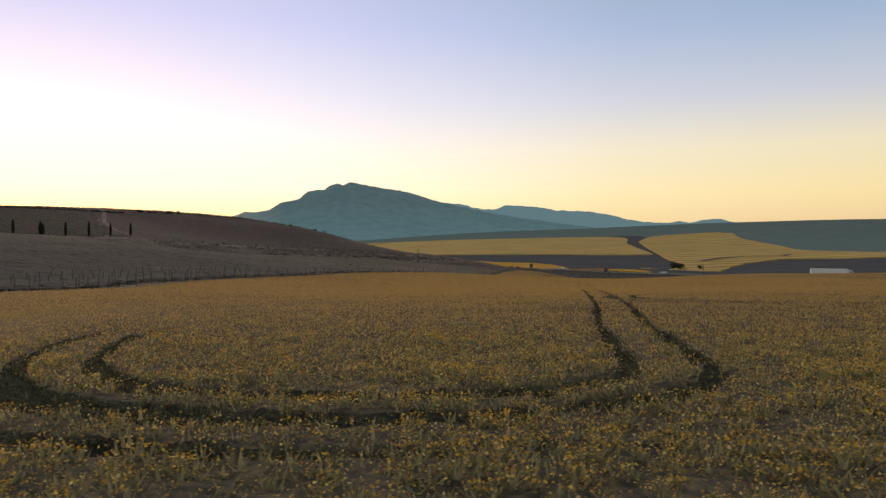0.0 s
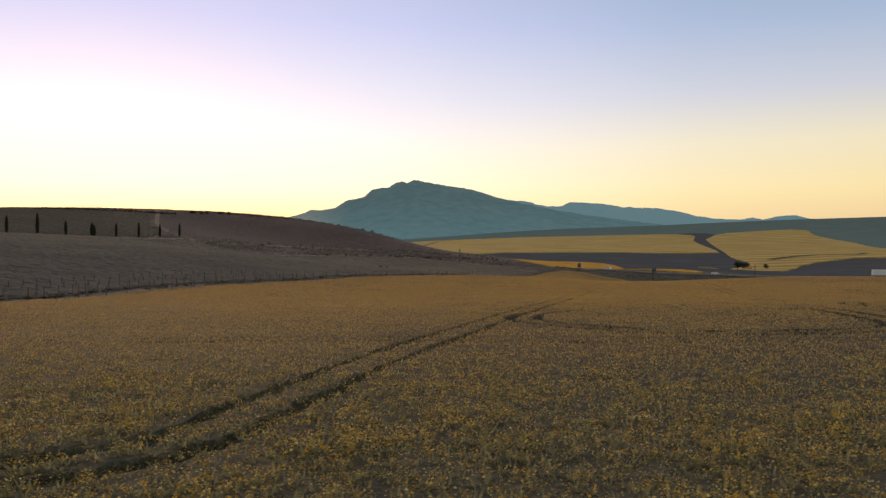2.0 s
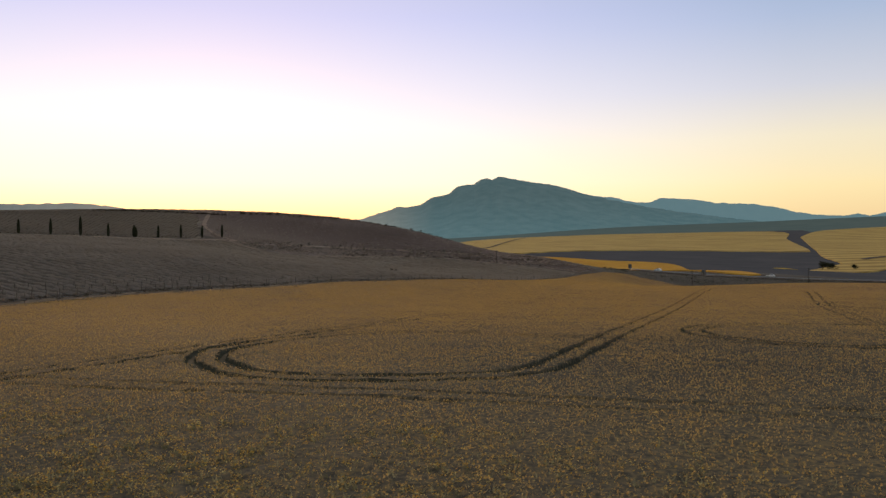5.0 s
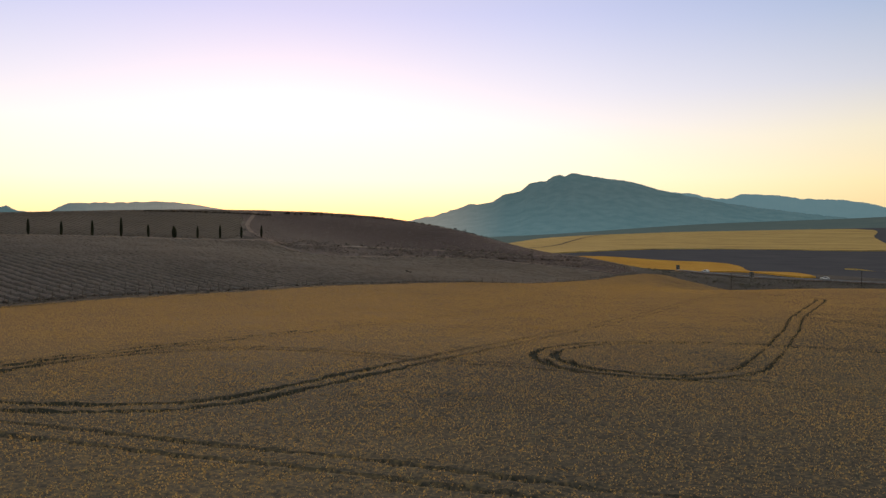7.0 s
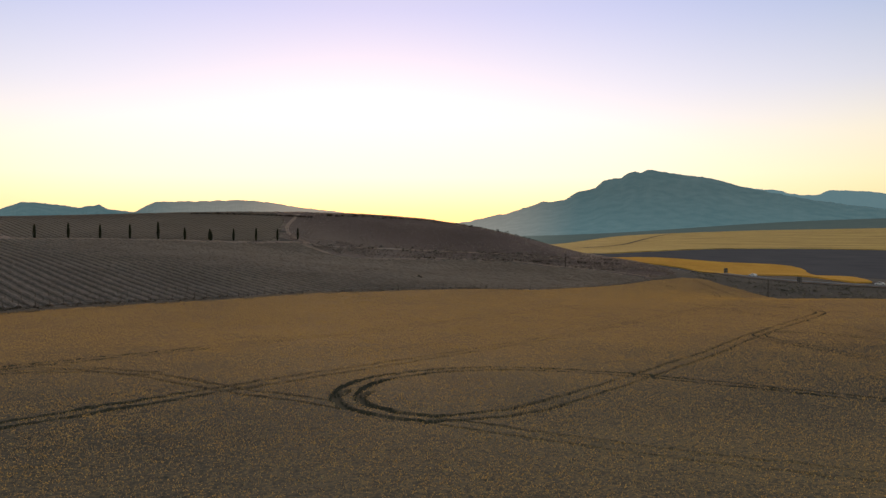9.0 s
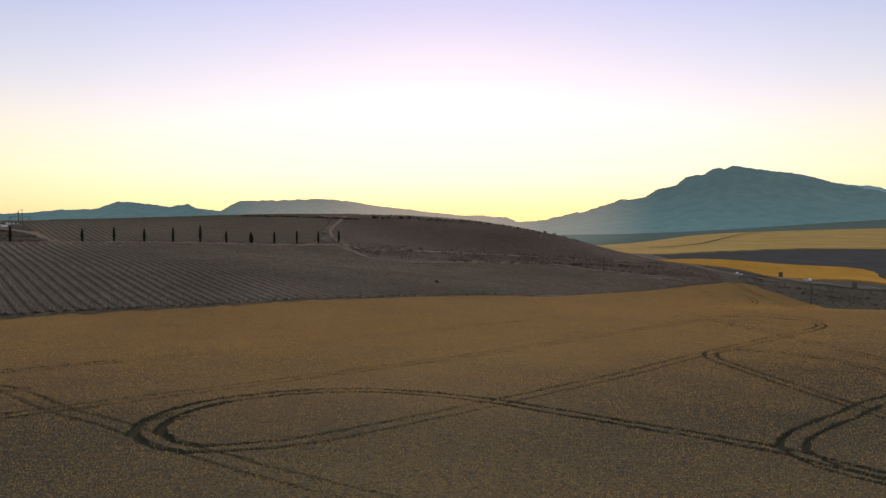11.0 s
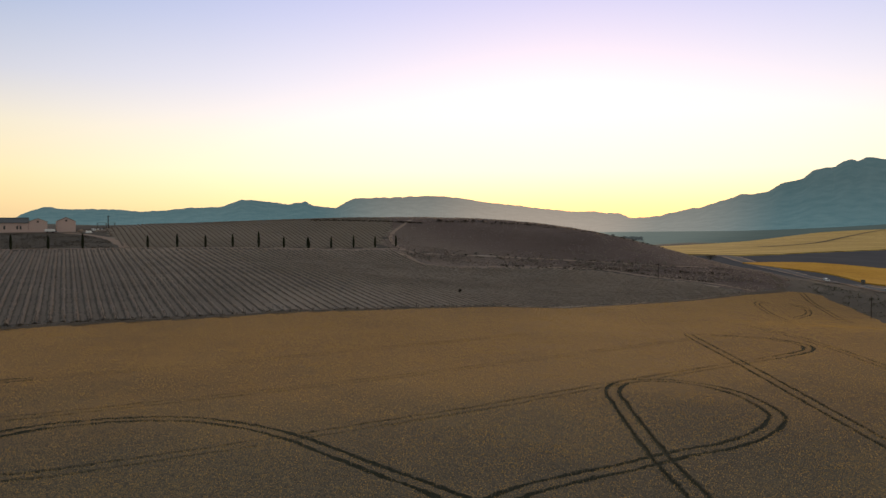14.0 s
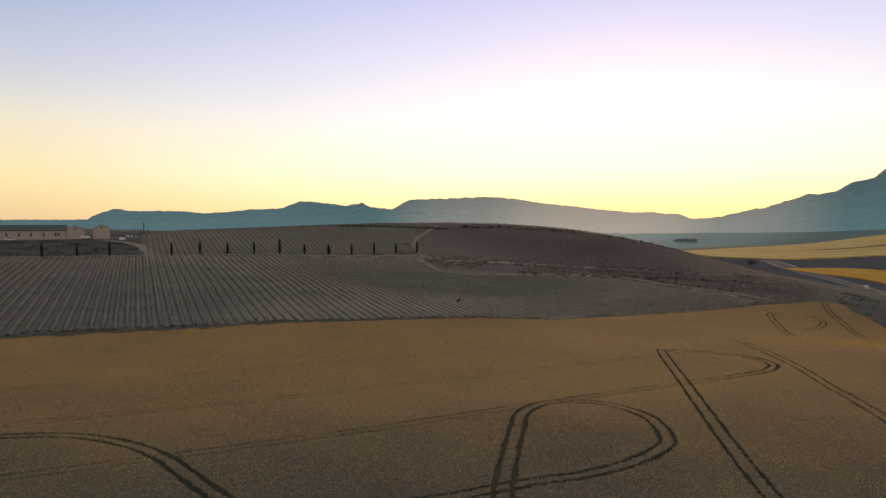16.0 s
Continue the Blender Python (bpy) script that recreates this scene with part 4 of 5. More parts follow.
def make_shrubs():
    rng = np.random.default_rng(21)
    kinds = [shrub(rng, 1.3, 0.55, 16) for _ in range(10)]
    small = [shrub(rng, 1.2, 0.42, 7) for _ in range(12)]
    n = 270000
    x, y = rng.uniform(-330, 60, n), rng.uniform(290, 560, n)
    keep = inside(x, y, SCRUB) & (rng.uniform(0, 1, n) < 0.15 + 0.55 * ripple(x, y, 17, 2.0) * ripple(x, y, 6, 5.0))
    # the slope between the upper lane and the hilltop is the bushiest
    belt = np.exp(-(((y - 350) - 0.55 * (x + 90)) / 26) ** 2)
    keep &= rng.uniform(0, 1, n) < np.where(x > -60, 0.6, 0.42) + 0.58 * belt
    x, y = x[keep], y[keep]
    scatter("hillside_scrub", x, y, small, 0.35 + 0.95 * ripple(x, y, 11, 1.0) * (0.4 + 0.6 * belt[keep]), rng, [SHRUB], rng.integers(0, 12, len(x)), "low dry grey-brown scrub over the hillside")
    tagged(bpy.data.objects["hillside_scrub"], category="scrub")

    crest = along([(-166, 402), (-150, 414), (-118, 440), (-98, 456), (-76, 474), (-58, 489)], 0.9)
    pick = rng.uniform(0, 1, len(crest)) < 0.75
    x, y = (crest[pick] + rng.normal(0, 2.0, (pick.sum(), 2))).T
    scatter("crest_scrub", x, y, kinds, 0.9 + 1.1 * rng.uniform(0, 1, len(x)) ** 2, rng, [DARK_SHRUB], rng.integers(0, 10, len(x)), "dark bushes along the crest of the hill")
    tagged(bpy.data.objects["crest_scrub"], category="scrub")

    # clumps across the middle of the slope
    n = 2600
    x, y = rng.uniform(-132, -20, n), rng.uniform(325, 425, n)
    off = (y - 350) - 0.8 * (x + 103)
    keep = inside(x, y, SCRUB) & (rng.uniform(0, 1, n) < np.exp(-(off / 13) ** 2) * (0.25 + 0.75 * ripple(x, y, 9, 4.0)))
    x, y = x[keep], y[keep]
    scatter("slope_bushes", x, y, kinds, 0.6 + 0.9 * rng.uniform(0, 1, len(x)) ** 2, rng, [SLOPE_SHRUB], rng.integers(0, 10, len(x)), "grey-green bushes clumped across the middle of the slope")
    tagged(bpy.data.objects["slope_bushes"], category="scrub")

    # bushes along the old terrace edges
    rows = [([(-80, 351), (-71, 357), (-54, 371), (-38.5, 383), (-17, 399), (-4, 408), (9, 417)], 1.5), ([(-44, 381.5), (-30, 384), (-16, 383.5), (-3, 385.5), (14, 388)], 0.8), ([(-60, 391), (-48, 400), (-36, 408), (-13, 423), (4, 436)], 1.0)]
    spots = []
    for points, loose in rows:
        line = along(points, 0.55)
        line = line[rng.uniform(0, 1, len(line)) < 0.35 + 0.6 * ripple(line[:, 0], line[:, 1], 7, 2.0)]
        spots.append(line + rng.normal(0, loose, line.shape))
    x, y = np.concatenate(spots).T
    scatter("terrace_bushes", x, y, kinds, 0.5 + 0.9 * rng.uniform(0, 1, len(x)) ** 2, rng, [TERRACE_SHRUB], rng.integers(0, 10, len(x)), "dark bushes along the old terrace edges")
    tagged(bpy.data.objects["terrace_bushes"], category="scrub")

    n = 60000
    x, y = rng.uniform(30, 330, n), rng.uniform(270, 450, n)
    bank = [(40, 414), (51.1, 403.4), (70.6, 371.7), (86.6, 343.3), (104.7, 312.4), (160, 282), (330, 240), (330, 366), (180, 404), (130, 420), (86, 425), (50, 440), (30, 456)]
    keep = inside(x, y, bank) & (rng.uniform(0, 1, n) < (0.25 + 0.75 * ripple(x, y, 8, 3.0) ** 2) * np.where(x < 160, 0.45, 0.2))
    x, y = x[keep], y[keep]
    scatter("bank_scrub", x, y, small, 0.45 + 0.8 * ripple(x, y, 6, 1.0), rng, [BANK_GREEN], rng.integers(0, 12, len(x)), "rough dark green and grey scrub on the road bank")
    tagged(bpy.data.objects["bank_scrub"], category="scrub")

    # rough verge between the headland lane and the vines
    verge = along([(-41.2, 58), (-36.4, 75.2), (-37.2, 89.5), (-36.9, 102), (-34.6, 118.3), (-31, 130.4), (-27.2, 144), (-23.2, 166), (-15.8, 184.2), (-9.8, 203), (-2.9, 224), (9.3, 245.4)], 0.3)
    verge = verge[rng.uniform(0, 1, len(verge)) < 0.3 + 0.7 * ripple(verge[:, 0], verge[:, 1], 5, 2.0)]
    x, y = (verge + rng.normal(0, 0.6, verge.shape)).T
    scatter("verge_grass", x, y, small, 0.35 + 0.5 * rng.uniform(0, 1, len(x)), rng, [TERRACE_SHRUB], rng.integers(0, 12, len(x)), "dark rough grass along the edge of the vineyard")
    tagged(bpy.data.objects["verge_grass"], category="grass")

    # the grassy slope below the sheds
    n = 9000
    x, y = rng.uniform(-290, -182, n), rng.uniform(120, 232, n)
    slope = [(-186, 196), (-184, 208), (-196, 213), (-214, 219), (-236, 218), (-247, 212), (-262, 178), (-285, 122), (-214, 122), (-203, 160)]
    keep = inside(x, y, slope) & ~inside(x, y, VINEYARD)
    x, y = x[keep], y[keep]
    scatter("yard_scrub", x, y, small, 0.25 + 0.55 * ripple(x, y, 7, 1.0), rng, [TERRACE_SHRUB], rng.integers(0, 12, len(x)), "dark rough grass on the slope below the sheds")
    tagged(bpy.data.objects["yard_scrub"], category="scrub")

    # low hedge along the hilltop
    crest = along([(-222, 351), (-200, 367), (-182, 380), (-166, 391)], 0.5)
    x, y = (crest + rng.normal(0, 0.5, crest.shape)).T
    scatter("hilltop_hedge", x, y, kinds, 0.95 + 0.4 * rng.uniform(0, 1, len(x)), rng, [DARK_SHRUB], rng.integers(0, 10, len(x)), "dark low hedge along the top of the hill")
    tagged(bpy.data.objects["hilltop_hedge"], category="hedge")


BANK_GREEN = surface("bank_scrub", [(0.2, (0.06, 0.06, 0.048)), (0.5, (0.135, 0.130, 0.104)), (0.8, (0.24, 0.222, 0.18))], 1.0, island=0.7, relief=0, through=0.2)
SLOPE_SHRUB = surface("slope_bush", [(0.15, (0.11, 0.099, 0.083)), (0.5, (0.21, 0.187, 0.155)), (0.85, (0.36, 0.32, 0.27))], 1.0, island=0.8, relief=0, through=0.35)
TERRACE_SHRUB = surface("terrace_bush", [(0.2, (0.05, 0.044, 0.036)), (0.5, (0.085, 0.075, 0.06)), (0.8, (0.15, 0.13, 0.105))], 1.0, island=0.75, relief=0, through=0.2)
make_shrubs()


# ---- small solids ----
def box(bm, size, at=(0, 0, 0), bevel=0.0, turn=None):
    m = Matrix.Translation(at) @ (turn or Matrix()) @ Matrix.Diagonal((*size, 1))
    made = bmesh.ops.create_cube(bm, size=1, matrix=m)["verts"]
    if bevel:
        edges = list({e for v in made for e in v.link_edges})
        bmesh.ops.bevel(bm, geom=edges, offset=bevel, segments=2, affect="EDGES")
    return made


def boxed(name, size, at, material, parent, label="", bevel=0.0):
    bm = bmesh.new()
    box(bm, size, at, bevel)
    return part(name, bm, material, parent, label)


def rod(name, a, b, r, material, parent, sides=8, thin=1.0):
    bm = bmesh.new()
    a, b = Vector(a), Vector(b)
    m = Matrix.Translation((a + b) / 2) @ (b - a).to_track_quat("Z", "Y").to_matrix().to_4x4()
    bmesh.ops.create_cone(bm, cap_ends=True, segments=sides, radius1=r, radius2=r * thin, depth=(b - a).length, matrix=m)
    return part(name, bm, material, parent)


def prism(name, outline, depth, material, parent, label=""):
    """An outline in x and z, pushed back along y from 0 to depth."""
    bm = bmesh.new()
    front = [bm.verts.new((x, 0, z)) for x, z in outline]
    face = bm.faces.new(front)
    back = bmesh.ops.extrude_face_region(bm, geom=[face])["geom"]
    bmesh.ops.translate(bm, vec=(0, depth, 0), verts=[g for g in back if isinstance(g, bmesh.types.BMVert)])
    bmesh.ops.recalc_face_normals(bm, faces=bm.faces[:])
    return part(name, bm, material, parent, label)


PLASTER = surface("pink_plaster", [(0.3, (0.468, 0.338, 0.293)), (0.7, (0.598, 0.448, 0.39))], 0.5, patch=0.4, relief=0.1)
SHEET_ROOF = surface("dark_sheet_roof", [(0.3, (0.035, 0.045, 0.05)), (0.7, (0.065, 0.075, 0.08))], 0.6, rough=0.6)
TILE_ROOF = surface("brown_tile_roof", [(0.3, (0.20, 0.13, 0.105)), (0.7, (0.30, 0.21, 0.17))], 1.0)
DARK_GAP = surface("dark_opening", [(0.3, (0.012, 0.012, 0.014)), (0.7, (0.03, 0.03, 0.034))], 1.0, rough=0.3, relief=0)
WHITE = surface("white_paint", [(0.3, (0.68, 0.68, 0.68)), (0.7, (0.80, 0.80, 0.79))], 0.8, rough=0.35, relief=0)
GREY_METAL = surface("grey_metal", [(0.3, (0.28, 0.29, 0.30)), (0.7, (0.40, 0.41, 0.42))], 1.0, rough=0.45, metal=0.6, relief=0)
RUBBER = surface("black_rubber", [(0.3, (0.015, 0.015, 0.016)), (0.7, (0.035, 0.035, 0.036))], 1.0, relief=0)
GLASS = surface("dark_car_glass", [(0.3, (0.015, 0.018, 0.02)), (0.7, (0.03, 0.034, 0.038))], 1.0, rough=0.08, relief=0)
TEAL_ROOF = surface("pale_green_sheet", [(0.3, (0.20, 0.30, 0.28)), (0.7, (0.28, 0.38, 0.36))], 0.6, relief=0)

# farm sheds on the rise; front runs along SHED_X, away from the field along SHED_Y
SHED_AT, SHED_TURN = (-253.0, 219.5), 67.5


def shed_pose(x, y, sink=0.4):
    t = radians(SHED_TURN)
    px, py = SHED_AT[0] + x * math.cos(t) - y * math.sin(t), SHED_AT[1] + x * math.sin(t) + y * math.cos(t)
    return px, py


def set_at(ob, x, y, z=None, turn=SHED_TURN, sink=0.3):
    px, py = shed_pose(x, y)
    ob.matrix_basis = pose(px, py, (float(land(px, py)) - sink) if z is None else z, 0, 0, turn)


def slope_roof(name, half, eave, ridge, depth, over, thick, material, parent):
    """A two-sided roof over a gable that faces -y."""
    o = over
    drop = (ridge - eave) / half * o
    out = [(-half - o, eave - drop), (0, ridge), (half + o, eave - drop), (half + o, eave - drop + thick), (0, ridge + thick), (-half - o, eave - drop + thick)]
    roof = prism(name, out, depth + 2 * o, material, parent)
    roof.location.y = -o
    return roof


def gable_shed(x, y, half, eave, ridge, depth, label):
    house = new("gable_shed")
    prism("wall", [(-half, 0), (half, 0), (half, eave), (0, ridge - 0.02), (-half, eave)], depth, PLASTER, house)
    slope_roof("roof", half, eave, ridge, depth, 0.25, 0.18, TILE_ROOF, house)
    w = boxed("window", (0.8, 0.12, 0.9), (0, -0.04, ridge - 1.6), DARK_GAP, house, "small dark gable window")
    boxed("frame", (1.0, 0.08, 0.12), (0, -0.07, ridge - 2.1), PLASTER, w)
    for side in (-1, 1):
        boxed("corner_strip", (0.35, 0.1, eave - 0.1), (side * (half - 0.18), -0.05, eave / 2), PLASTER, house)
    set_at(house, x, y)
    return tagged(house, label, "shed", "farm sheds on the rise")


gable_shed(0, 0, 4.1, 5.6, 7.6, 14, "pink plastered gable shed with small top window")
gable_shed(-12.4, 1.0, 4.1, 5.3, 7.0, 16, "pink plastered gable shed joined to a long barn")


def long_barn():
    barn = new("long_barn")
    length, depth, eave, ridge = 62.0, 13.0, 4.7, 7.2
    boxed("wall", (length, depth, eave + 0.4), (-length / 2, depth / 2, eave / 2 + 0.2), PLASTER, barn)
    bm = bmesh.new()
    out = [(-0.6, eave + 0.1), (depth / 2, ridge), (depth + 0.6, eave + 0.1), (depth + 0.6, eave + 0.3), (depth / 2, ridge + 0.2), (-0.6, eave + 0.3)]
    one = [bm.verts.new((0.5, y, z)) for y, z in out]
    face = bm.faces.new(one)
    back = bmesh.ops.extrude_face_region(bm, geom=[face])["geom"]
    bmesh.ops.translate(bm, vec=(-length - 1, 0, 0), verts=[g for g in back if isinstance(g, bmesh.types.BMVert)])
    bmesh.ops.recalc_face_normals(bm, faces=bm.faces[:])
    part("roof", bm, SHEET_ROOF, barn, "dark sheet metal roof")
    boxed("ridge_cap", (length + 1, 0.4, 0.15), (-length / 2, depth / 2, ridge + 0.24), SHEET_ROOF, barn)
    for n, at in enumerate([-3.2, -4.6] + [-10.0 - 5.4 * k for k in range(10)]):
        w = boxed("window", (0.75, 0.14, 1.7), (at, -0.03, 2.6), DARK_GAP, barn, "narrow dark window")
        boxed("sill", (0.95, 0.2, 0.1), (at, -0.08, 1.7), PLASTER, w)
    for k in range(6):
        boxed("pilaster", (0.5, 0.2, eave), (-7.4 - 10.8 * k, -0.1, eave / 2), PLASTER, barn)
    set_at(barn, -16.6, 0.5)
    tagged(barn, "long pink plastered barn with dark roof", "barn", "farm sheds on the rise")


long_barn()

lean = new("open_shed")
boxed("roof", (9.0, 5.0, 0.2), (0, 0, 2.9), TEAL_ROOF, lean, "pale green sheet roof")
for px in (-4.2, 0, 4.2):
    for py in (-2.2, 2.2):
        rod("post", (px, py, -0.4), (px, py, 2.85), 0.08, POST, lean)
set_at(lean, 20, 22, sink=0.0)
tagged(lean, "low open shed with pale green sheet roof", "shed")


def make_car(name, label, length=4.3, paint=None):
    """A small car along x, front at +x."""
    car = new(name)
    h = length / 2
    side = [(-h, 0.45), (-h, 0.95), (-h + 0.35, 1.0), (-h + 0.9, 1.42), (0.35, 1.45), (1.0, 0.98), (h - 0.1, 0.85), (h, 0.6), (h, 0.35), (-h, 0.3)]
    body = prism("body", side, 1.65, paint or WHITE, car)
    body.location.y = -0.82
    glass = prism("windscreen", [(0.42, 1.4), (1.0, 1.0), (1.02, 0.98), (0.4, 0.98)], 1.45, GLASS, car)
    glass.location = (0.03, -0.72, 0.02)
    pane = prism("window", [(-h + 1.0, 1.0), (-h + 1.15, 1.36), (0.3, 1.38), (0.7, 1.0)], 1.69, GLASS, car)
    pane.location.y = -0.845
    for sx in (-h + 0.75, h - 0.75):
        for sy in (-0.78, 0.78):
            w = rod("wheel", (sx, sy - 0.1, 0.32), (sx, sy + 0.1, 0.32), 0.32, RUBBER, car, 14)
            rod("rim", (sx, sy - 0.115, 0.32), (sx, sy + 0.115, 0.32), 0.19, GREY_METAL, w, 10)
    for sy in (-0.6, 0.6):
        boxed("headlight", (0.06, 0.35, 0.16), (h, sy, 0.68), GREY_METAL, car)
    return tagged(car, label, "car")


def make_lorry():
    lorry = new("lorry")
    boxed("trailer_box", (18.0, 2.5, 2.9), (-4.9, 0, 2.5), WHITE, lorry, "white trailer box", 0.06)
    boxed("chassis", (20.3, 1.1, 0.35), (-3.4, 0, 0.92), RUBBER, lorry)
    cab = prism("cab", [(0, 0.5), (2.2, 0.5), (2.25, 1.7), (1.9, 3.1), (0.3, 3.4), (0, 3.4)], 2.4, WHITE, lorry, "white driver's cab")
    cab.location = (4.5, -1.2, 0)
    glass = prism("windscreen", [(2.2, 1.75), (2.28, 1.75), (1.98, 2.9), (1.9, 2.9)], 2.1, GLASS, cab)
    glass.location = (0.02, 0.15, 0)
    boxed("side_window", (0.9, 2.44, 0.7), (1.2, 1.2, 2.2), GLASS, cab)
    boxed("bumper", (0.3, 2.4, 0.45), (6.8, 0, 0.6), GREY_METAL, lorry)
    for sx in (5.9, 3.0, 1.8, -10.4, -11.6, -12.8):
        for sy in (-1.05, 1.05):
            w = rod("wheel", (sx, sy - 0.17, 0.5), (sx, sy + 0.17, 0.5), 0.5, RUBBER, lorry, 14)
            rod("rim", (sx, sy - 0.18, 0.5), (sx, sy + 0.18, 0.5), 0.28, GREY_METAL, w, 10)
    return tagged(lorry, "long white lorry with box trailer on the road", "lorry")


road_points = along(ROAD_LINE, 1.0)


def on_road(ob, x, lane=0.0, flip=False):
    k = int(np.argmin(np.abs(road_points[:, 0] - x)))
    d = road_points[min(k + 3, len(road_points) - 1)] - road_points[k - 3]
    n = np.array([-d[1], d[0]]) / np.hypot(*d)
    p = road_points[k] + n * lane
    turn = math.degrees(math.atan2(d[1], d[0])) + (180 if flip else 0)
    rise = float(land(*(road_points[k] + d / 2)) - land(*(road_points[k] - d / 2))) / np.hypot(*d)
    tilt = -math.degrees(math.atan(rise)) * (-1 if flip else 1)
    ob.matrix_basis = pose(p[0], p[1], float(land(p[0], p[1])) + 0.58, 0, tilt, turn)


on_road(make_lorry(), 213, -1.8)
for x, lane, flip in ((20, 1.8, True), (27, -1.8, False), (70, 1.8, True), (127, 1.8, True)):
    on_road(make_car("car", "small white car driving on the country road"), x, lane, flip)
parked = make_car("car", "white car parked in front of the long barn")
set_at(parked, -41, -5, turn=SHED_TURN, sink=-0.1)


def make_tanker():
    t = new("farm_trailer")
    bm = bmesh.new()
    box(bm, (4.6, 1.9, 1.2), (0, 0, 1.4), 0.25)
    part("tank", bm, WHITE, t, "white tank")
    boxed("frame", (5.2, 1.2, 0.2), (0, 0, 0.7), GREY_METAL, t)
    for sx in (-1.2, 1.2):
        for sy in (-0.85, 0.85):
            rod("wheel", (sx, sy - 0.12, 0.42), (sx, sy + 0.12, 0.42), 0.42, RUBBER, t, 12)
    rod("drawbar", (2.5, 0, 0.7), (4.0, 0, 0.5), 0.06, GREY_METAL, t)
    set_at(t, -7.4, -4.5, sink=-0.02)
    tagged(t, "white farm trailer parked beside the gable shed", "trailer")


make_tanker()


def make_heap(x, y, wide, tall, material, name, label, category, seed):
    rng = np.random.default_rng(seed)
    bm = bmesh.new()
    bmesh.ops.create_icosphere(bm, subdivisions=3, radius=1.0)
    for v in bm.verts:
        n = noise.fractal(v.co * 1.7 + Vector((seed, 0, 0)), 0.8, 2.0, 4)
        v.co = Vector((v.co.x * wide * (1 + 0.35 * n), v.co.y * wide * 0.7 * (1 + 0.35 * n), max(-0.25, v.co.z * tall * (1 + 0.5 * n))))
    heap = part(name, bm, material)
    set_at(heap, x, y, sink=0.0)
    tagged(heap, label, category)


make_heap(6.5, -3.0, 2.2, 1.4, SHRUB, "rubble_heap", "dark heap of rubble beside the shed", "heap", 1)
make_heap(9.6, -3.5, 1.6, 1.1, WHITE, "tarpaulin", "crumpled white tarpaulin on the yard", "tarpaulin", 2)
make_heap(15.5, 1.0, 3.0, 0.9, SHRUB, "rubble_heap", "low dark heap of rubble beside the drive", "heap", 3)


YARD_EARTH = surface("yard_earth", [(0.3, (0.15, 0.115, 0.095)), (0.7, (0.23, 0.18, 0.15))], 0.6, fine=4, patch=0.1)
front = np.array([shed_pose(x, -3.6) for x in np.arange(-70, 8, 2.0)])
tagged(strip("yard", front, 2.6, 0.15, YARD_EARTH, wobble=0.2), "trodden brown earth yard in front of the sheds", "yard", kind="structure")


def make_drum(x, y, seed):
    drum = new("drum")
    bm = bmesh.new()
    bmesh.ops.create_cone(bm, cap_ends=True, segments=16, radius1=0.55, radius2=0.52, depth=1.1, matrix=Matrix.Translation((0, 0, 0.55)))
    part("barrel", bm, WHITE, drum)
    for k in (0.35, 0.75):
        rod("hoop", (0, 0, k - 0.03), (0, 0, k + 0.03), 0.57, GREY_METAL, drum, 16)
    rod("lid", (0, 0, 1.08), (0, 0, 1.14), 0.5, GREY_METAL, drum, 16)
    set_at(drum, x, y, turn=37 * seed, sink=0.02)
    tagged(drum, "white storage drum standing on the yard", "drum", "drums on the yard")


for n, (x, y) in enumerate([(13.2, 5.5), (14.8, 5.9), (16.6, 5.2), (12.4, 8.0)]):
    make_drum(x, y, n)


# ---- poles, signs, fence ----
TARRED = surface("tarred_pole", [(0.3, (0.04, 0.035, 0.03)), (0.7, (0.08, 0.068, 0.058))], 1.0)


def make_pole(x, y, height, arms, label):
    pole = new("power_pole")
    rod("mast", (0, 0, -0.5), (0, 0, height), 0.17, TARRED, pole, 8, 0.7)
    if arms:
        boxed("crossarm", (1.8, 0.12, 0.14), (0, 0, height - 0.5), TARRED, pole)
        for k in (-0.75, 0, 0.75):
            rod("insulator", (k, 0, height - 0.43), (k, 0, height - 0.2), 0.05, GREY_METAL, pole)
    pole.matrix_basis = on_land(x, y, 30)
    tagged(pole, label, "pole", "power poles")


for x, y, h, arms in ((-268, 249, 6.6, True), (-286, 258, 5.6, False), (-12, 376, 7.2, True), (78.3, 350.5, 8.0, True), (135, 386, 8.0, True)):
    make_pole(x, y, h, arms, "weathered wooden power pole beside the field")


def make_sign(x, y, turn):
    sign = new("road_sign")
    boxed("board", (2.1, 0.08, 2.6), (0, 0, 2.3), SIGN_BACK, sign, "dark grey back of the board")
    for k in (-0.55, 0.55):
        boxed("brace", (0.08, 0.06, 2.5), (k, 0.07, 2.3), GREY_METAL, sign)
        rod("post", (k, 0.1, -0.4), (k, 0.1, 3.4), 0.06, GREY_METAL, sign)
    sign.matrix_basis = on_land(x, y, turn)
    tagged(sign, "tall road sign seen from its grey back", "road sign", "road signs")


SIGN_BACK = surface("sign_back", [(0.3, (0.06, 0.055, 0.05)), (0.7, (0.10, 0.092, 0.085))], 1.0, rough=0.6, relief=0)
make_sign(56.5, 473, 165)
make_sign(92.4, 421, 165)


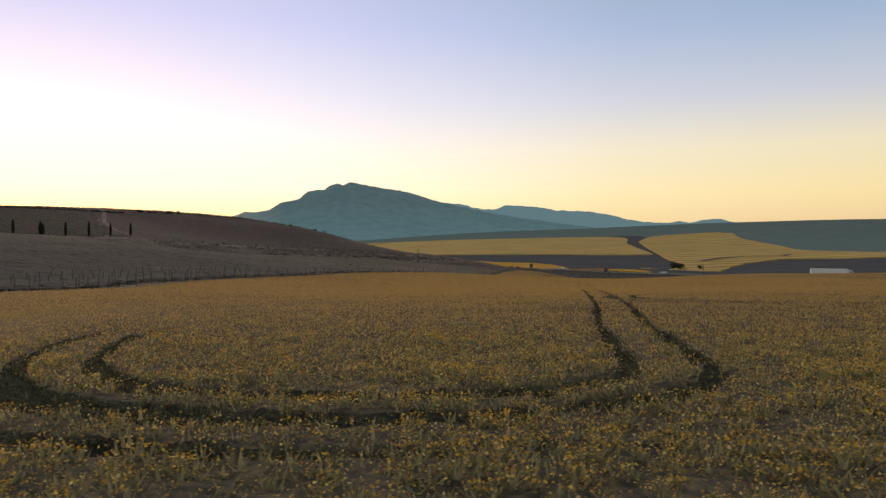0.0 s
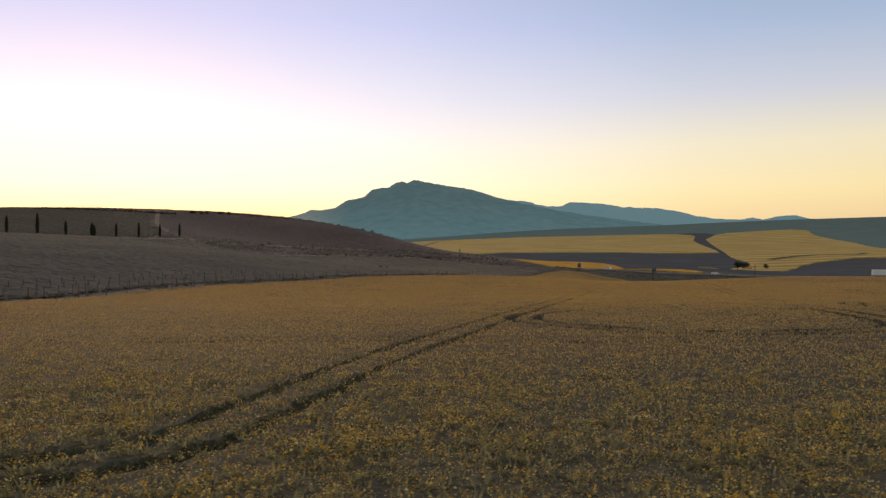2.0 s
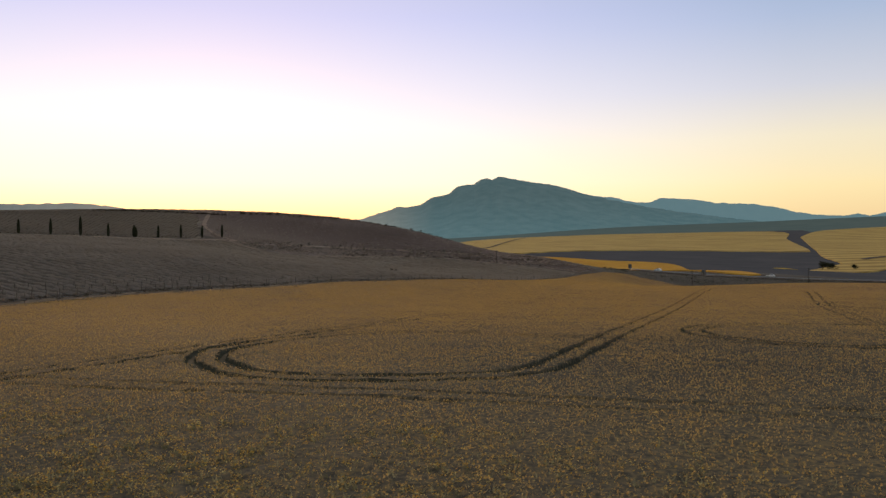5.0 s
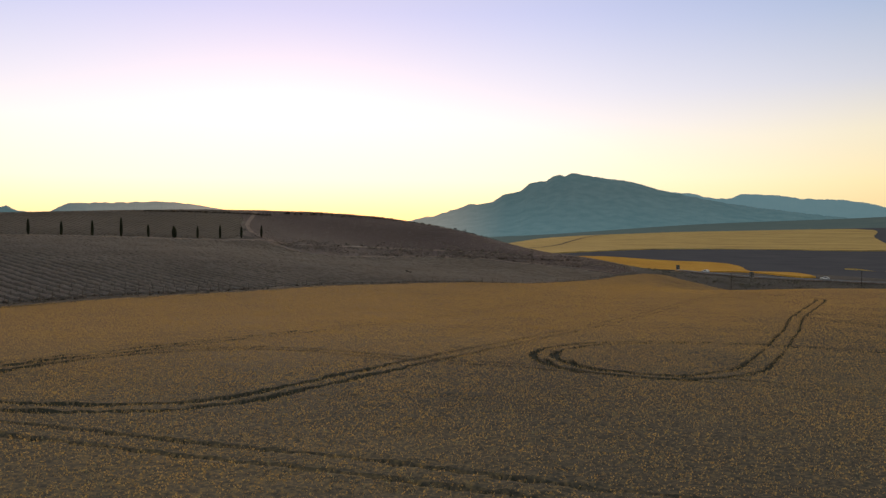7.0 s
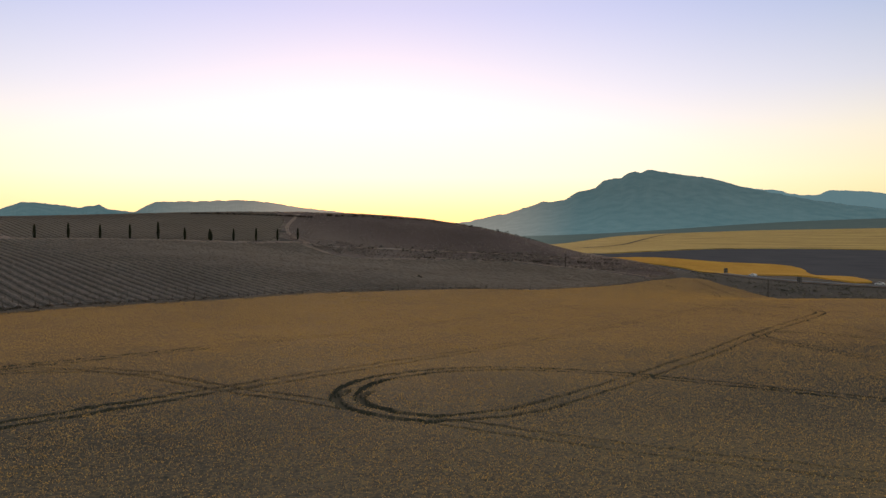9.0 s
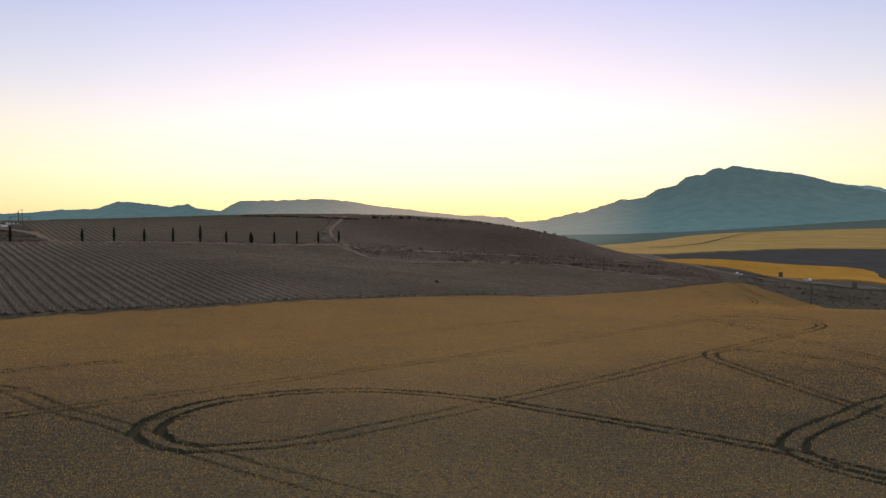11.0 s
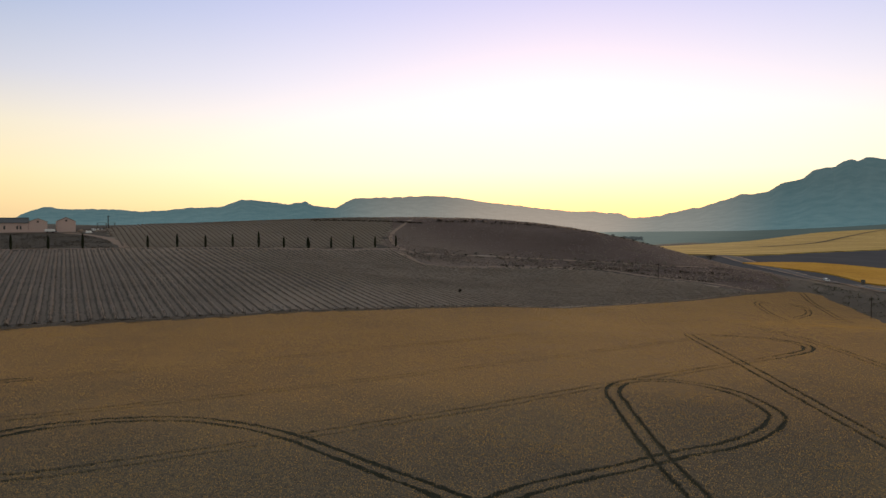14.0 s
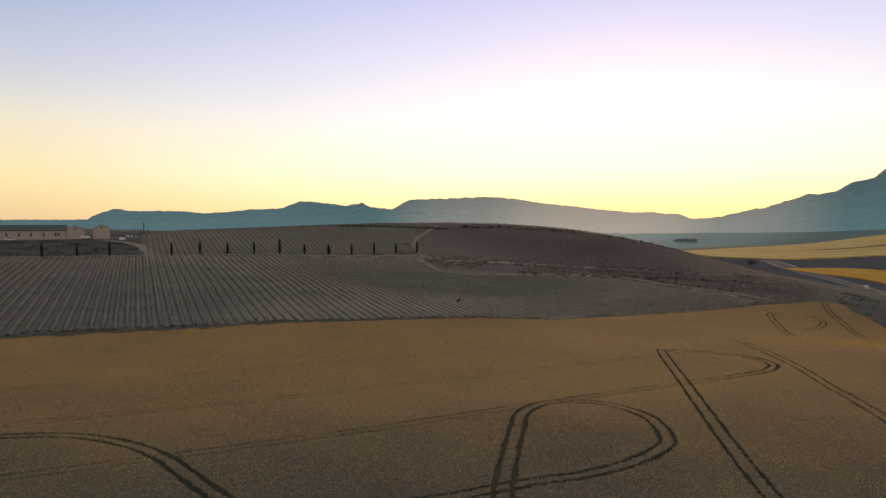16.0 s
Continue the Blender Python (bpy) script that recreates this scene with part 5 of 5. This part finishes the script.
def make_barrier():
    barrier = new("crash_barrier")
    line = road_points[(road_points[:, 0] > 60) & (road_points[:, 0] < 200)]
    side = line - sideways(line) * 4.6
    z = land(side[:, 0], side[:, 1]) + 0.45
    v, f = [], []
    for (x, y), h in zip(side, z):
        v += [(x, y, h + 0.35), (x, y + 0.06, h + 0.5), (x, y, h + 0.65)]
    n = len(side)
    for i in range(n - 1):
        f += [(3 * i, 3 * i + 3, 3 * i + 4, 3 * i + 1), (3 * i + 1, 3 * i + 4, 3 * i + 5, 3 * i + 2)]
    mesh_object("rail", np.array(v), np.array(f), [GREY_METAL], parent=barrier, shade=False)
    post = bpy.data.meshes.new("post")
    bm = bmesh.new()
    box(bm, (0.14, 0.14, 1.3), (0, 0, 0))
    bm.to_mesh(post)
    bm.free()
    post.materials.append(GREY_METAL)
    for i in range(0, n, 4):
        p = new("post", post)
        p.parent = barrier
        p.location = (side[i, 0], side[i, 1] + 0.1, z[i])
    tagged(barrier, "low grey steel crash barrier along the road", "barrier")


make_barrier()


def make_fence():
    fence = new("wire_fence")
    line = along([(-47, 44), (-38.6, 58), (-33.8, 75.2), (-34.6, 89.5), (-34.3, 101.9), (-32, 118.3), (-28.7, 130), (-24.8, 143.3), (-20.8, 165.9), (-13.6, 183.7), (-7.6, 202.5), (-0.7, 223.5), (11, 244.9), (16.2, 287.4), (24.6, 337.6), (35, 399.1)], 6.0)
    rng = np.random.default_rng(4)
    wood = [post_mesh(h, 0.06) for h in (1.3, 1.5, 1.8)]
    for me in wood:
        me.name = "post"
    for x, y in line:
        p = new("post", wood[int(rng.integers(0, 3))])
        p.parent = fence
        p.location = (x, y, float(land(x, y)) - 0.1)
    for h in (0.55, 1.05):
        wire = [(x, y, float(land(x, y)) + h) for x, y in line]
        curve = bpy.data.curves.new("wire", "CURVE")
        curve.dimensions, curve.bevel_depth = "3D", 0.008
        spline = curve.splines.new("POLY")
        spline.points.add(len(wire) - 1)
        for q, co in zip(spline.points, wire):
            q.co = (*co, 1)
        w = new("wire", curve)
        curve.materials.append(GREY_METAL)
        w.parent = fence
    tagged(fence, "thin wire fence with weathered posts at the field edge", "fence")


make_fence()


# ---- trees across the valley ----
def make_tree(x, y, tall, wide, seed, label, group="", leaf=LEAF):
    rng = np.random.default_rng(seed)
    tree = new("tree")
    bm = bmesh.new()
    bmesh.ops.create_cone(bm, cap_ends=True, segments=8, radius1=0.05 * tall, radius2=0.02 * tall, depth=tall * 0.5, matrix=Matrix.Translation((0, 0, tall * 0.25)))
    for k in range(5):
        a = 1.26 * k + rng.uniform(0, 1)
        tip = Vector((math.cos(a) * wide * 0.3, math.sin(a) * wide * 0.3, tall * rng.uniform(0.6, 0.8)))
        low = Vector((0, 0, tall * rng.uniform(0.3, 0.45)))
        m = Matrix.Translation((tip + low) / 2) @ (tip - low).to_track_quat("Z", "Y").to_matrix().to_4x4()
        bmesh.ops.create_cone(bm, cap_ends=True, segments=6, radius1=0.02 * tall, radius2=0.006 * tall, depth=(tip - low).length, matrix=m)
    part("trunk", bm, BARK if leaf is LEAF else leaf, tree)
    v, f = [], []
    heads = [(rng.normal(0, wide * 0.2), rng.normal(0, wide * 0.2), tall * rng.uniform(0.4, 0.82), wide * rng.uniform(0.18, 0.32)) for _ in range(11)]
    for hx, hy, hz, r in heads:
        for n in range(90):
            d = rng.normal(0, 1, 3)
            c = np.array([hx, hy, hz]) + d / np.linalg.norm(d) * r * rng.uniform(0.5, 1.1) * (1, 1, 0.75)
            i = len(v)
            v += list(c + rng.normal(0, 0.035 * tall, (3, 3)))
            f.append((i, i + 1, i + 2))
    mesh_object("crown", np.array(v), np.array(f), [leaf], parent=tree, shade=False)
    tree.matrix_basis = on_land(x, y, 0, 1, 0.2)
    tagged(tree, label, "tree", group)


make_tree(288, 930, 11, 14, 1, "broad dark roadside tree in the valley")
make_tree(299, 934, 9.5, 12, 2, "broad dark roadside tree in the valley")
make_tree(328, 950, 7, 9, 3, "small dark tree beside the valley road")
make_tree(-78, 644, 4.8, 9, 4, "low broad tree at the foot of the hill", "", DARK_SHRUB)
for n in range(7):
    make_tree(-562 + 5 * n, 1538 + 3.6 * n, 11 + n % 2, 12, 10 + n, "distant hazy farmyard tree on the plain", "clump of trees on the plain", HAZY_LEAF)


# ---- small things on the slopes ----
def make_bush(x, y, wide, seed):
    rng = np.random.default_rng(seed)
    bush = new("bush")
    v, f, _ = shrub(rng, wide, wide * 0.6, 70)
    mesh_object("crown", v, f, [DARK_SHRUB], parent=bush, shade=False)
    rod("stem", (0, 0, -0.2), (0, 0, wide * 0.35), 0.05, BARK, bush, 6)
    bush.matrix_basis = on_land(x, y, 0, 1, 0.0)
    tagged(bush, "small dark bush between the vine rows", "bush", "bushes in the vineyard")


for n, (x, y) in enumerate([(-30.4, 248), (-27.6, 244), (-61, 262)]):
    make_bush(x, y, 1.0 - 0.15 * n, 60 + n)

PALE_EARTH = surface("pale_bare_earth", [(0.3, (0.36, 0.31, 0.27)), (0.7, (0.52, 0.46, 0.41))], 0.6)
for points in ([(-104.5, 358), (-100, 362.3), (-95, 366.3)], [(-123, 338.3), (-119, 343.5), (-115, 348)]):
    tagged(strip("bare_patch", along(points, 0.7), 0.55, 0.2, PALE_EARTH, wobble=0.4), "pale bare earth beside the hillside lane", "bare earth", kind="structure")
